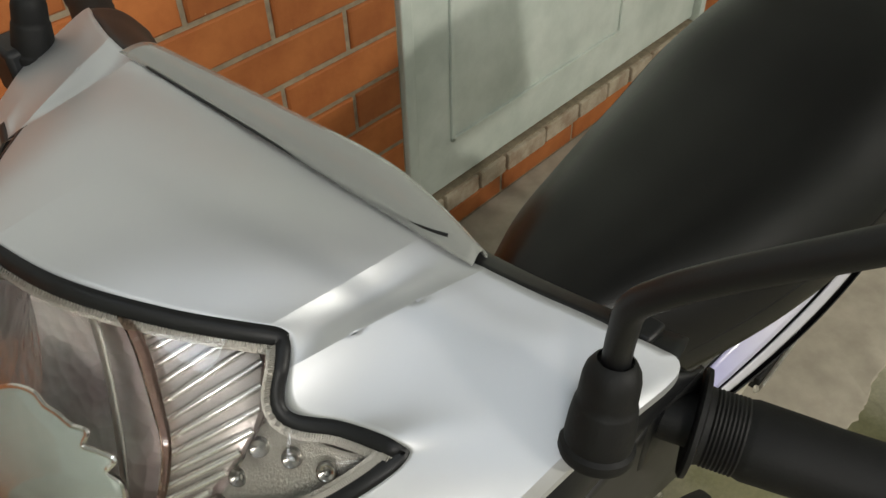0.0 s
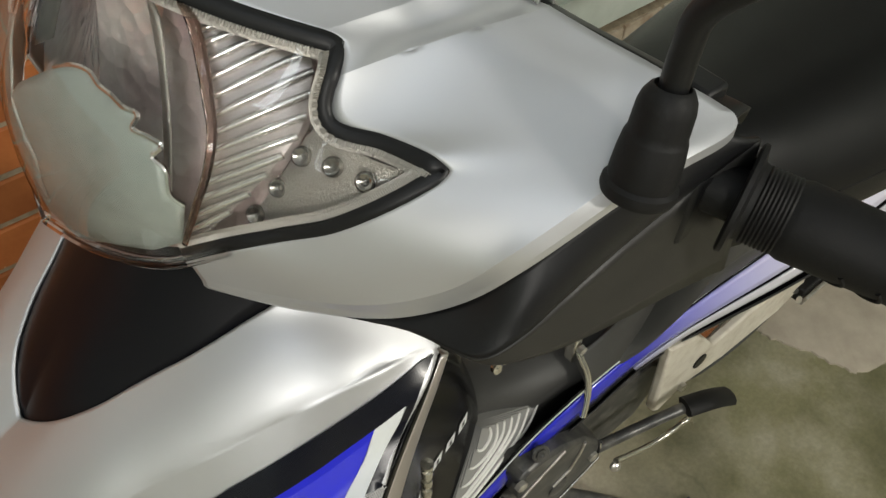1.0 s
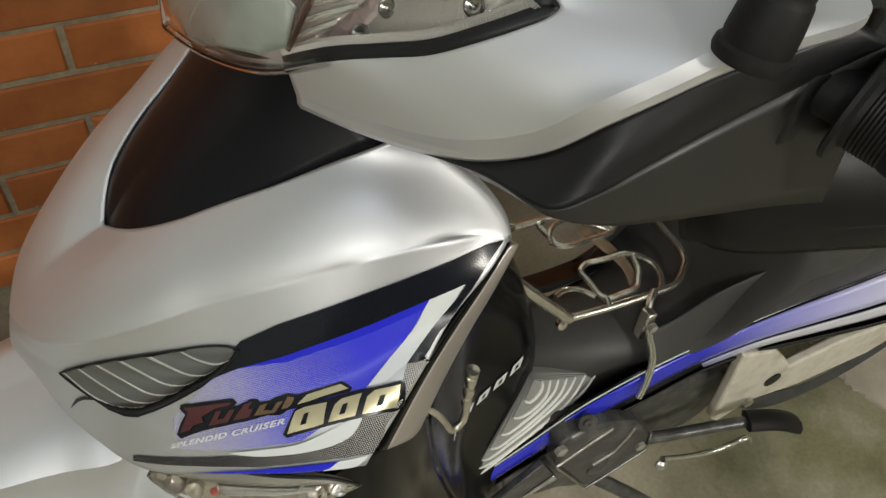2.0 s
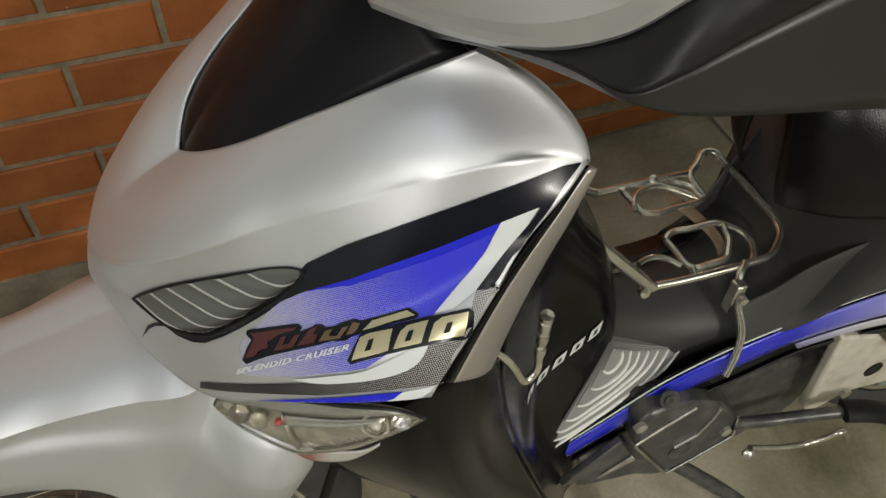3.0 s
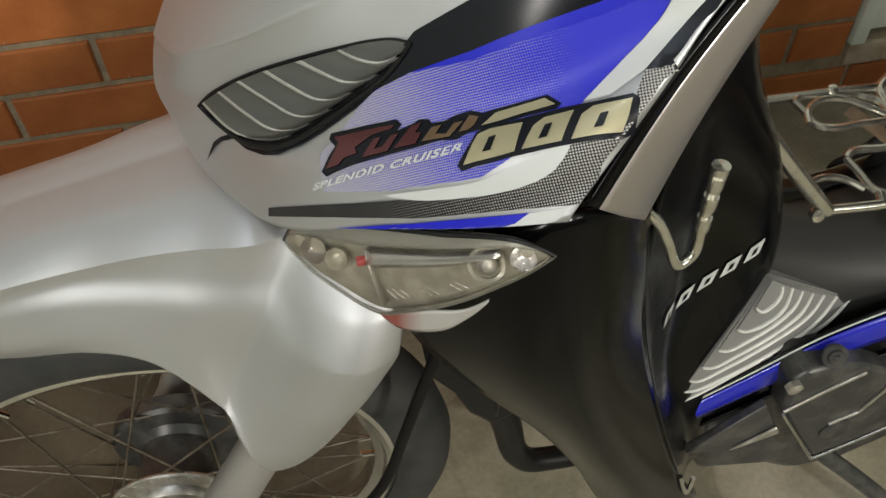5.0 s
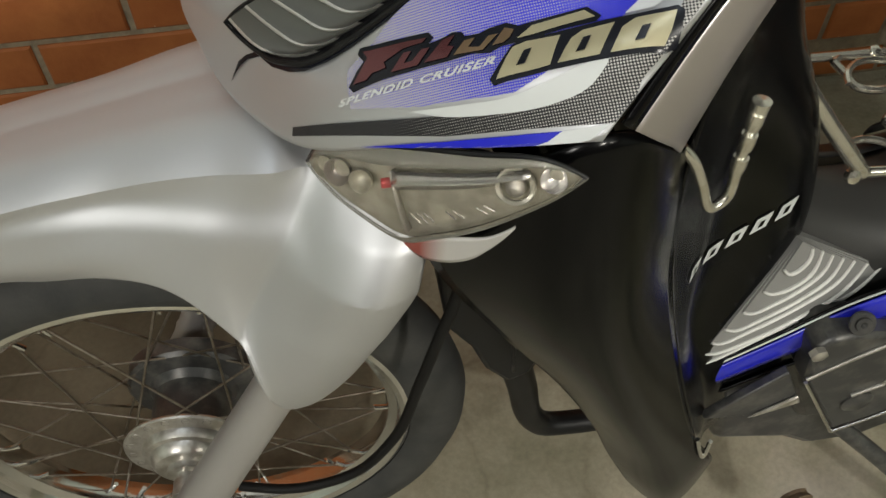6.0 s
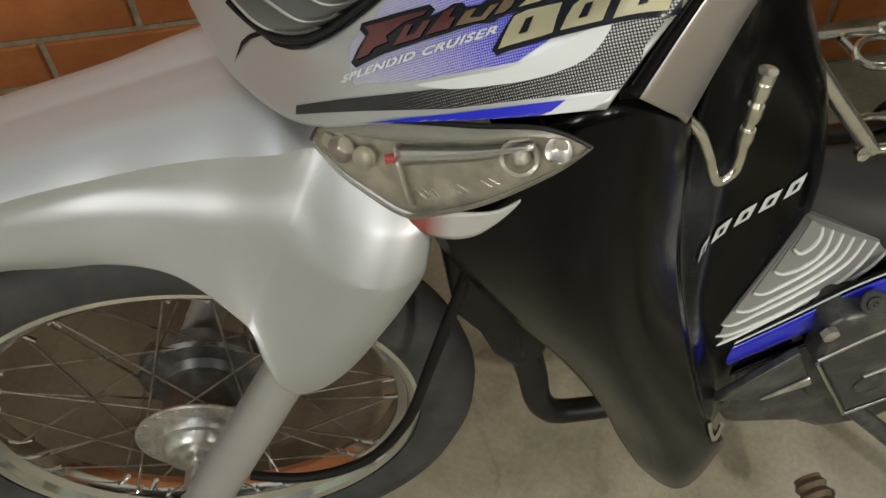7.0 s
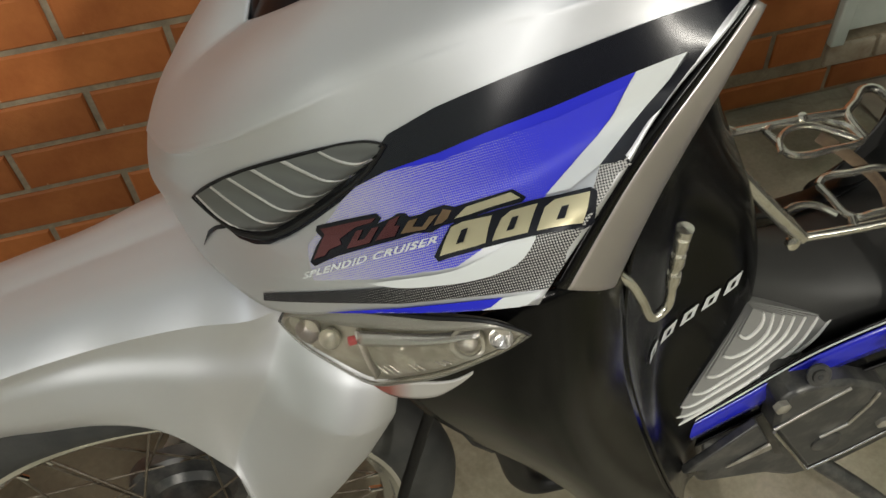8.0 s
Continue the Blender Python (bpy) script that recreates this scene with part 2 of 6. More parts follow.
# ---- mesh helpers ----
def obj(name, bm, material, parent=None, label="", smooth=40.0, thick=0.0, bevel=0.0):
    me = bpy.data.meshes.new(name)
    bm.normal_update()
    bm.to_mesh(me)
    bm.free()
    me.materials.append(material)
    if smooth:
        me.shade_smooth()
        me.set_sharp_from_angle(angle=radians(smooth))
    ob = new(name, me)
    if thick:
        s = ob.modifiers.new("thickness", "SOLIDIFY")
        s.thickness, s.offset = thick, 0.0
    if bevel:
        b = ob.modifiers.new("edge", "BEVEL")
        b.width, b.segments, b.limit_method = bevel, 2, "ANGLE"
    if parent:
        ob.parent = parent
    if label:
        tagged(ob, label)
    return ob


def part(name, bm, material, parent, label="", **kw):
    return obj(name, bm, material, parent, label, **kw)


def grid_bm(g, close_u=False, bm=None):
    bm = bm or bmesh.new()
    nv, nu = g.shape[:2]
    vs = [[bm.verts.new(g[i, j]) for j in range(nu)] for i in range(nv)]
    for i in range(nv - 1):
        for j in range(nu if close_u else nu - 1):
            k = (j + 1) % nu
            bm.faces.new((vs[i][j], vs[i][k], vs[i + 1][k], vs[i + 1][j]))
    return bm


def mirrored(g):
    """The grid joined with its mirror image over the bike's middle plane, where its last column lies on it."""
    m = (g * (1, -1, 1))[:, ::-1]
    return np.concatenate([g, m[:, 1:]], 1)


def tube(points, radius, n=60, sides=12, bm=None, flat=1.0, closed=False, cap=True):
    """A swept tube along a smooth path. radius: one number, or one for each design point."""
    p = cr(points, n) if len(points) > 2 or n > 2 else np.array(points, float)
    r = np.interp(np.linspace(0, 1, len(p)), np.linspace(0, 1, len(np.atleast_1d(radius))), np.atleast_1d(radius))
    tan = np.gradient(p, axis=0)
    tan /= np.linalg.norm(tan, axis=1, keepdims=True)
    up = np.array((0.0, 0.0, 1.0)) if abs(tan[0][2]) < 0.9 else np.array((0.0, 1.0, 0.0))
    rings = []
    a = np.linspace(0, 2 * np.pi, sides, endpoint=False)
    for q, t, rr in zip(p, tan, r):
        up = up - t * (up @ t)
        up /= np.linalg.norm(up)
        side = np.cross(t, up)
        rings.append(q + rr * (np.cos(a)[:, None] * side + flat * np.sin(a)[:, None] * up))
    bm = grid_bm(np.array(rings), True, bm)
    if cap:
        bm.verts.ensure_lookup_table()
        total = len(bm.verts)
        k = total - len(p) * sides
        for s in (k, total - sides):
            try:
                bm.faces.new([bm.verts[s + i] for i in range(sides)])
            except ValueError:
                pass
    bmesh.ops.recalc_face_normals(bm, faces=bm.faces)
    return bm


def rod(a, b, r, r2=None, sides=14, bm=None):
    return tube([a, b], [r, r if r2 is None else r2], 2, sides, bm)


def lathe(profile, at, axis, sides=40, bm=None):
    """A turned body: profile of (radius, distance along the axis)."""
    q = Vector((0, 0, 1)).rotation_difference(Vector(axis).normalized()).to_matrix()
    a = np.linspace(0, 2 * np.pi, sides, endpoint=False)
    g = []
    for r, h in profile:
        g.append([Vector(at) + q @ Vector((max(r, 1e-5) * math.cos(t), max(r, 1e-5) * math.sin(t), h)) for t in a])
    bm = grid_bm(np.array(g), True, bm)
    bmesh.ops.recalc_face_normals(bm, faces=bm.faces)
    return bm


def prism(outline, y0, y1, bm=None, grow=0.0):
    """An outline in x and z, drawn from y0 to y1."""
    fresh = bm is None
    bm = bm or bmesh.new()
    c = np.mean(outline, axis=0)
    out2 = [tuple(c + (np.array(p) - c) * (1 + grow)) for p in outline]
    a = [bm.verts.new((x, y0, z)) for x, z in outline]
    b = [bm.verts.new((x, y1, z)) for x, z in out2]
    n = len(a)
    bm.faces.new(a)
    bm.faces.new(b[::-1])
    for i in range(n):
        bm.faces.new((a[i], b[i], b[(i + 1) % n], a[(i + 1) % n]))
    if fresh:
        bmesh.ops.recalc_face_normals(bm, faces=bm.faces)
    return bm


def box(x0, x1, y0, y1, z0, z1, bm=None):
    return prism([(x0, z0), (x1, z0), (x1, z1), (x0, z1)], y0, y1, bm)


def ball(at, r, bm=None, sx=1.0, sy=1.0, sz=1.0, seg=16):
    bm = bm or bmesh.new()
    bmesh.ops.create_uvsphere(bm, u_segments=seg, v_segments=max(6, seg // 2), radius=1.0,
                              matrix=Matrix.Translation(at) @ Matrix.Diagonal((r * sx, r * sy, r * sz, 1)))
    return bm


def along_x(name, c1, c2, x0, x1):
    """Paint that fades from one colour to another along the bike."""
    m = mat(name, c1, 0.25, 0.0, 0.5)
    sep = m.node_tree.nodes.new("ShaderNodeSeparateXYZ")
    link(m, coords(m), sep.inputs[0])
    r = node(m, "ShaderNodeMapRange")
    r.inputs["From Min"].default_value, r.inputs["From Max"].default_value = x0, x1
    link(m, sep.outputs[0], r.inputs[0])
    link(m, ramp(m, r.outputs[0], [(0.0, c1), (1.0, c2)]), bsdf(m).inputs["Base Color"])
    return m


stripe_paint = along_x("blue_to_lilac_stripe", (0.014, 0.02, 0.56), (0.72, 0.71, 0.84), 0.5, 0.82)
sticker_paint = along_x("silver_and_red_sticker", (0.3, 0.06, 0.05), (0.6, 0.59, 0.58), -0.037, -0.024)
stripe_paint_low = along_x("pale_blue_stripe", (0.02, 0.025, 0.4), (0.55, 0.55, 0.6), 0.42, 0.6)

dark_wall = mat("dark_unseen_wall", (0.07, 0.07, 0.065), 0.8)
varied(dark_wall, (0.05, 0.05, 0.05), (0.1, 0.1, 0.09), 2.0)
# ---- shapes: curves and lofts ----
def cr(points, n):
    """A smooth curve through a few design points, sampled n times by length."""
    p = np.array(points, float)
    if len(p) == 2:
        return p[0] + (p[1] - p[0]) * np.linspace(0, 1, n)[:, None]
    d = np.r_[0, np.cumsum(np.maximum(np.linalg.norm(np.diff(p, axis=0), axis=1), 1e-6) ** 0.7)]
    m = np.zeros_like(p)
    h = np.diff(d)[:, None]
    sl = np.diff(p, axis=0) / h
    m[1:-1] = (sl[:-1] * h[1:] + sl[1:] * h[:-1]) / (h[1:] + h[:-1])
    m[0], m[-1] = 1.5 * sl[0] - 0.5 * m[1], 1.5 * sl[-1] - 0.5 * m[-2]
    t = np.linspace(0, d[-1], n)
    i = np.clip(np.searchsorted(d, t, side="right") - 1, 0, len(p) - 2)
    hh = (d[i + 1] - d[i])[:, None]
    s = ((t - d[i]) / (d[i + 1] - d[i]))[:, None]
    return ((2 * s**3 - 3 * s**2 + 1) * p[i] + (s**3 - 2 * s**2 + s) * hh * m[i]
            + (-2 * s**3 + 3 * s**2) * p[i + 1] + (s**3 - s**2) * hh * m[i + 1])


def loft(curves, nu, nv):
    """A grid (nv, nu, 3) through section curves."""
    rows = np.array([cr(c, nu) for c in curves])
    return np.stack([cr(rows[:, j], nv) for j in range(nu)], 1)


# ---- structure: brick wall, door, floor, room ----
FACE, COURSE, LENGTH, JOINT = 0.755, 0.0877, 0.31, 0.011
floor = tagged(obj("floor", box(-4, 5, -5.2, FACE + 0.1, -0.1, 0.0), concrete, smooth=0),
               "greenish grey concrete floor with stains, moss and painted shade by the front wheel", "floor", kind="structure")


def floor_patch():
    """A thin pale layer of newer cement with a ragged edge, over the back part of the floor."""
    rim = [(1.075, 0.3), (1.09, 0.12), (1.084, -0.01), (1.096, -0.07), (1.124, -0.12), (1.144, -0.185), (1.156, -0.206), (1.262, -0.237), (1.4, -0.222), (1.6, -0.26), (2.0, -0.24), (2.7, -0.3)]
    edge = cr([(x, y, 0.0) for x, y in rim], 160)
    chips = random.Random(31)
    for k in range(1, len(edge) - 1):
        edge[k] += (chips.uniform(-0.004, 0.004), chips.uniform(-0.004, 0.004), 0)
    far = np.stack([np.linspace(1.5, 2.7, 160), np.full(160, FACE), np.full(160, 0.0)], 1)
    far[:40, 0] = np.linspace(1.075, 1.5, 40)
    rows = [edge - (0, 0, 0.002), edge + (0.0015, 0.001, 0.004), edge + (0.006, 0.004, 0.006)]
    rows += [edge * (1 - f) + far * f + (0, 0, 0.006) for f in (0.1, 0.4, 1.0)]
    return grid_bm(np.array(rows))


cement = mat("pale_cement_skim", (0.4, 0.36, 0.29), 0.75)
varied(cement, (0.34, 0.3, 0.235), (0.46, 0.41, 0.33), 11.0, detail=10.0)
bumped(cement, noise_tex(cement, 40.0, 8.0), 0.35, 0.003)
patch = tagged(obj("pavement", floor_patch(), cement, smooth=30),
               "pale grey brown cement layer with a ragged edge on the floor", "floor patch", kind="structure")
wall = tagged(obj("wall_north", box(-4, 1.0, FACE + 0.004, FACE + 0.11, 0.0, 3.0), mortar, smooth=0),
              "orange brick wall with sandy mortar joints", "wall", kind="structure")
lower = obj("wall_below_door", box(1.0, 2.3, FACE + 0.004, FACE + 0.11, 0.0, 0.125), mortar, wall, smooth=0)
obj("wall_beyond_door", box(2.3, 5.0, FACE + 0.004, FACE + 0.11, 0.0, 3.0), mortar, wall, smooth=0)
over = obj("wall_over_door", box(1.0, 2.3, FACE + 0.004, FACE + 0.11, 2.15, 3.0), mortar, wall, smooth=0)
part("painted_plaster", box(-4, 5, FACE - 0.012, FACE + 0.002, 2.16, 3.0), upper_paint, wall, "pale painted plaster above the brickwork", smooth=0)
part("painted_plaster", box(-4, 0.99, FACE - 0.012, FACE + 0.002, 1.3, 2.158), upper_paint, wall, smooth=0)
# unseen; coloured dark so the seat top gets no bright reflection
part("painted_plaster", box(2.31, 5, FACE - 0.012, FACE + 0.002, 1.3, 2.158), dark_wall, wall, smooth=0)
# unseen closing walls; the dark south one stands for the night street
for nm, b in (("wall_south", (-4, 5, -5.3, -5.2, 0, 3.0)), ("wall_west", (-4.1, -4, -5.3, FACE + 0.1, 0, 3.0)), ("wall_east", (5, 5.1, -5.3, FACE + 0.1, 0, 3.0))):
    tagged(obj(nm, box(*b), dark_wall if nm == "wall_south" else mint, smooth=0), "plain painted wall out of view, closing the room", "wall", kind="structure")
tagged(obj("ceiling", box(-4.1, 5.1, -5.3, FACE + 0.11, 3.0, 3.1), ceiling_paint, smooth=0), "plain grey cement ceiling", "ceiling", kind="structure")


# ---- the motorcycle ----
bike = tagged(new("motorcycle"), "silver and blue underbone motorcycle parked on concrete beside a brick wall", "motorcycle")
bike.location = (0, 0, 0)

# front shield: decal panel below the crease, smooth shoulder above it
CREASE = [(0.14, -0.15, 0.936), (0.126, -0.1465, 0.941), (0.1, -0.1455, 0.9455), (0.075, -0.1405, 0.9425), (0.045, -0.1305, 0.931), (0.01, -0.117, 0.914), (-0.022, -0.101, 0.897), (-0.057, -0.087, 0.877), (-0.093, -0.066, 0.853), (-0.125, -0.036, 0.83), (-0.138, 0.0, 0.82)]
BAND = [(0.13, -0.157, 0.931), (0.097, -0.159, 0.919), (0.062, -0.154, 0.905), (0.026, -0.147, 0.888), (-0.012, -0.126, 0.871), (-0.06, -0.096, 0.847), (-0.1, -0.063, 0.828), (-0.128, -0.034, 0.815), (-0.142, 0.0, 0.808)]
UPPER = [(0.1, -0.167, 0.905), (0.066, -0.163, 0.886), (0.034, -0.16, 0.868), (-0.017, -0.14, 0.846), (-0.07, -0.102, 0.816), (-0.12, -0.044, 0.803), (-0.145, 0.0, 0.797)]
MIDDLE = [(0.079, -0.1775, 0.8825), (0.062, -0.184, 0.872), (0.024, -0.177, 0.854), (-0.003, -0.163, 0.845), (-0.06, -0.13, 0.813), (-0.103, -0.072, 0.797), (-0.132, -0.032, 0.788), (-0.147, 0.0, 0.785)]
LOWER = [(0.034, -0.2, 0.832), (0.003, -0.184, 0.82), (-0.04, -0.157, 0.802), (-0.086, -0.122, 0.777), (-0.112, -0.08, 0.764), (-0.131, -0.038, 0.758), (-0.142, 0.0, 0.754)]
SIDE = loft([CREASE, BAND, UPPER, MIDDLE, LOWER], 70, 46)
EDGE = [(0.092, -0.098, 0.985), (0.058, -0.086, 0.967), (0.03, -0.077, 0.952), (0.002, -0.062, 0.933), (-0.029, -0.047, 0.913), (-0.053, -0.027, 0.895), (-0.066, 0.0, 0.877)]
ea, ca = cr(EDGE, 12), cr(CREASE, 12)
out = np.stack([(ea + ca)[:, 0] * 0, (ea + ca)[:, 0] * 0 - 0.55, (ea + ca)[:, 0] * 0 + 0.8], 1)
out[:, 0] = np.linspace(-0.15, -0.7, 12)
out[:, 1] = np.linspace(-0.6, 0.0, 12)
rise = np.linspace(0.0045, 0.006, 12)[:, None]
bow = np.array((0.009, 0.005, 0.001)) * np.clip(1 - np.linspace(0, 1, 12) / 0.3, 0, 1)[:, None] ** 2
SHOULDER = loft([ea, ea * 0.55 + ca * 0.45 + out * rise + bow, ea * 0.18 + ca * 0.82 + out * rise * 0.7 + bow * 0.8, ca], 70, 30)
# the crease is a narrow rounded ridge
top_run = SHOULDER[-4] - SIDE[0]
top_run /= np.linalg.norm(top_run, axis=1, keepdims=True)
low_run = SIDE[3] - SIDE[0]
low_run /= np.linalg.norm(low_run, axis=1, keepdims=True)
proud = -(top_run + low_run)
proud *= 0.0007 / np.maximum(np.linalg.norm(proud, axis=1, keepdims=True), 1e-6)
RIDGE = np.array([SIDE[0] + top_run * 0.0021, SIDE[0] + top_run * 0.0008 + proud, SIDE[0] + low_run * 0.0008 + proud, SIDE[0] + low_run * 0.0021])
SHOULDER[-1], SIDE_LOW = RIDGE[0], np.concatenate([RIDGE[-1:], SIDE[3:]])
SHOULDER[-2] = SHOULDER[-3] * 0.5 + RIDGE[0] * 0.5
bm = grid_bm(mirrored(SIDE_LOW))
grid_bm(mirrored(SHOULDER), bm=bm)
grid_bm(mirrored(RIDGE), bm=bm)
# turned-down rear flange of the shoulder, narrowing towards the corner
fade = np.linspace(1.0, 0.22, 30)[:, None]
col_ = SHOULDER[:, 0]
flank_ = np.stack([col_] + [col_ + fade * np.array(d_) for d_ in ((0.005, 0.0015, -0.0008), (0.0095, 0.003, -0.0035), (0.0125, 0.004, -0.0085), (0.0135, 0.0045, -0.016), (0.012, 0.005, -0.022))], 1)
for sgn in (1, -1):
    grid_bm(flank_ * (1, sgn, 1), bm=bm)
bmesh.ops.remove_doubles(bm, verts=bm.verts, dist=0.0002)
bmesh.ops.recalc_face_normals(bm, faces=bm.faces)
shield = part("front_shield", bm, silver, bike, "metallic silver front leg shield", smooth=42, thick=0.0022)

STRIP_IN = [(0.1395, -0.15, 0.9355), (0.113, -0.1625, 0.9135), (0.098, -0.169, 0.9005), (0.079, -0.1775, 0.8815), (0.043, -0.196, 0.8365)]
STRIP_OUT = [(0.143, -0.142, 0.93), (0.1425, -0.136, 0.885), (0.13, -0.1395, 0.855), (0.114, -0.147, 0.825), (0.095, -0.156, 0.779)]
si, so = cr(STRIP_IN, 14), cr(STRIP_OUT, 14)
strip_grid = loft([si, si * 0.8 + so * 0.2 + np.array((0.001, -0.004, 0.001)), si * 0.45 + so * 0.55 + np.array((0.004, -0.0065, 0.0)), so, so + np.array((0.004, 0.009, 0.002))], 40, 20)
for sgn in (1, -1):
    part("shield_trim", grid_bm(strip_grid[:3] * (1, sgn, 1)), black_gloss, bike, "narrow glossy black trim beside the decal", thick=0.0025)
    part("shield_edge", grid_bm(strip_grid[2:] * (1, sgn, 1)), strip_mat, bike, "rounded silver rear edge of the shield", thick=0.0025)

# dark centre panel of the shield
MID = [(0.06, 0.0, 1.03), (0.035, 0.0, 1.0), (0.012, 0.0, 0.972), (-0.008, 0.0, 0.95), (-0.03, 0.0, 0.925), (-0.05, 0.0, 0.9), (-0.067, 0.0, 0.874)]
ga, gc = cr(EDGE, 14), cr(MID, 14)
gm = (ga + gc) / 2 + np.array((-0.008, 0, 0.008)) * np.linspace(1, 0, 14)[:, None]
bm = grid_bm(mirrored(np.stack([np.stack([q for q in cr([a - (0, 0, 0.003), m - (0, 0, 0.003), c - (0, 0, 0.003)], 12)]) for a, m, c in zip(ga, gm, gc)], 0)))
part("centre_panel", bm, garnish_mat, bike, "dark graphite centre panel of the shield", thick=0.002)

# printed decals, laid on the shield
from mathutils import geometry
from mathutils.bvhtree import BVHTree

D_AT, D_X, D_Y, D_N = Vector((-0.058, -0.129, 0.814)), Vector((0.8112, -0.3817, 0.4431)), Vector((0.0006, 0.7582, 0.652)), Vector((-0.5848, -0.5286, 0.6152))
bm = grid_bm(SIDE)
bm.normal_update()
side_tree = BVHTree.FromBMesh(bm)
bm.free()


def on_shield(u, v, lift):
    p = D_AT + D_X * u / 1000 + D_Y * v / 1000
    at, nor, _, _ = side_tree.ray_cast(p + D_N * 0.12, -D_N, 0.3)
    if at is None:
        at, nor, _, _ = side_tree.find_nearest(p)
    if nor.dot(D_N) < 0:
        nor = -nor
    return at + nor * lift


def inside(p, poly):
    hit_, n = False, len(poly)
    for i in range(n):
        (x1, y1), (x2, y2) = poly[i], poly[(i + 1) % n]
        if (y1 > p[1]) != (y2 > p[1]) and p[0] < (x2 - x1) * (p[1] - y1) / (y2 - y1) + x1:
            hit_ = not hit_
    return hit_


def sheet(outline, place, step=4.0):
    """A flat outline, cut fine and laid down by place(u, v)."""
    rim = []
    n = len(outline)
    for i in range(n):
        a, b = np.array(outline[i], float), np.array(outline[(i + 1) % n], float)
        k = max(1, int(np.linalg.norm(b - a) / step))
        rim += [tuple(a + (b - a) * j / k) for j in range(k)]
    lo, hi = np.min(rim, axis=0), np.max(rim, axis=0)
    pts = list(rim)
    for x in np.arange(lo[0] + step / 2, hi[0], step):
        for y in np.arange(lo[1] + step / 2, hi[1], step):
            if inside((x, y), rim) and min((x - q[0]) ** 2 + (y - q[1]) ** 2 for q in rim) > (step * 0.4) ** 2:
                pts.append((x, y))
    ed = [(i, (i + 1) % len(rim)) for i in range(len(rim))]
    vs, _, fs, *_ = geometry.delaunay_2d_cdt([Vector(p) for p in pts], ed, [list(range(len(rim)))], 1, 1e-4)
    bm = bmesh.new()
    bv = [bm.verts.new(place(q.x, q.y)) for q in vs]
    for fc in fs:
        try:
            bm.faces.new([bv[i] for i in fc])
        except ValueError:
            pass
    return bm


def decal(name, outline, material, lift, label="", smooth=True):
    o = [tuple(q) for q in cr(list(outline) + [outline[0]], len(outline) * 4)[:-1]] if smooth else outline
    return part(name, sheet(o, lambda u, v: on_shield(u, v, lift / 1000 + 0.0013)), material, shield, label, smooth=60)


AX = tuple(D_X)
O1 = D_AT.dot(D_X)
blue_screen = halftone("blue_line_screen", (0.46, 0.45, 0.5), (0.03, 0.035, 0.68), AX, O1 + 0.0, O1 + 0.13, 0.0011, 0.12, 0.98)
grey_screen = halftone("black_line_screen", (0.55, 0.54, 0.52), (0.012, 0.012, 0.016), AX, O1 + 0.02, O1 + 0.16, 0.0012, 0.95, 0.45)
blue_screen2 = halftone("lower_blue_screen", (0.5, 0.5, 0.6), (0.03, 0.035, 0.5), AX, O1 - 0.01, O1 + 0.09, 0.0012, 0.55, 1.0)
decal("black_decal", [(220, 64.6), (213, 65.4), (186, 62.4), (146, 58.8), (116, 56), (90, 54), (63, 49.6), (46, 40), (34, 36), (22.8, 30), (3.2, 25.4), (-18, 20.8), (-31.3, 19.4), (-41.3, 22.2), (-53.8, 27.7), (-62, 34.4), (-75, 35.8), (-84, 34.8), (-97.5, 27.6), (-83, 32.4), (-75, 33.4), (-64, 31.8), (-55, 24), (-42, 18), (-31, 15.4), (-17, 16.8), (4, 21.6), (24, 26.8), (36, 31.4), (55, 34), (86, 35), (139, 40.5), (175, 45.5), (195.5, 47.5), (173, 30), (151, 11), (162, 10), (183, 31), (203, 49)], decal_black, 1.0, "black swoosh decal", smooth=False)
decal("blue_decal", [(33, 32), (55, 34), (86, 35), (139, 40.5), (175, 45.5), (152, 24), (126, 4), (110, -6), (79, -17), (34, -14), (-3, -8), (-4, 10)], blue_screen, 0.6, "blue decal fading in fine lines", smooth=False)
decal("blue_line_decal", [(55, 34), (86, 35), (139, 40.5), (175, 45.5), (170, 41), (139, 36), (86, 31.5)], blue, 1.0, smooth=False)
decal("white_slash_decal", [(175, 45.5), (195, 48), (173, 30), (151, 11), (137, 4), (126, 4), (152, 24)], white_decal, 1.2, smooth=False)
decal("white_swirl_decal", [(30, -15), (55, -17), (78, -18), (99, -14), (108, -12), (119, -11), (110, -20), (93, -24), (65, -23), (45, -20)], white_decal, 1.2)
decal("grey_decal", [(-46, -8), (-15, -12), (15, -16), (65, -22), (93, -23), (108, -20), (118, -12), (145, -1), (151, 11), (168, 11), (157, -2), (139, -20), (117, -36), (94, -33), (43, -28), (0, -20), (-48, -12)], grey_screen, 0.8, "black and silver screened decal", smooth=False)
decal("blue_edge_decal", [(-4, -24.5), (42, -30), (95, -35), (88, -38.5), (42, -33)], blue, 1.1, smooth=False)
decal("lower_blue_decal", [(10, -28), (42, -31), (92, -36.5), (75, -44), (40, -36)], blue_screen2, 0.8, smooth=False)
decal("lower_white_decal", [(95, -35), (114, -36), (97, -46), (86, -46.5), (75, -44)], white_decal, 1.0, smooth=False)
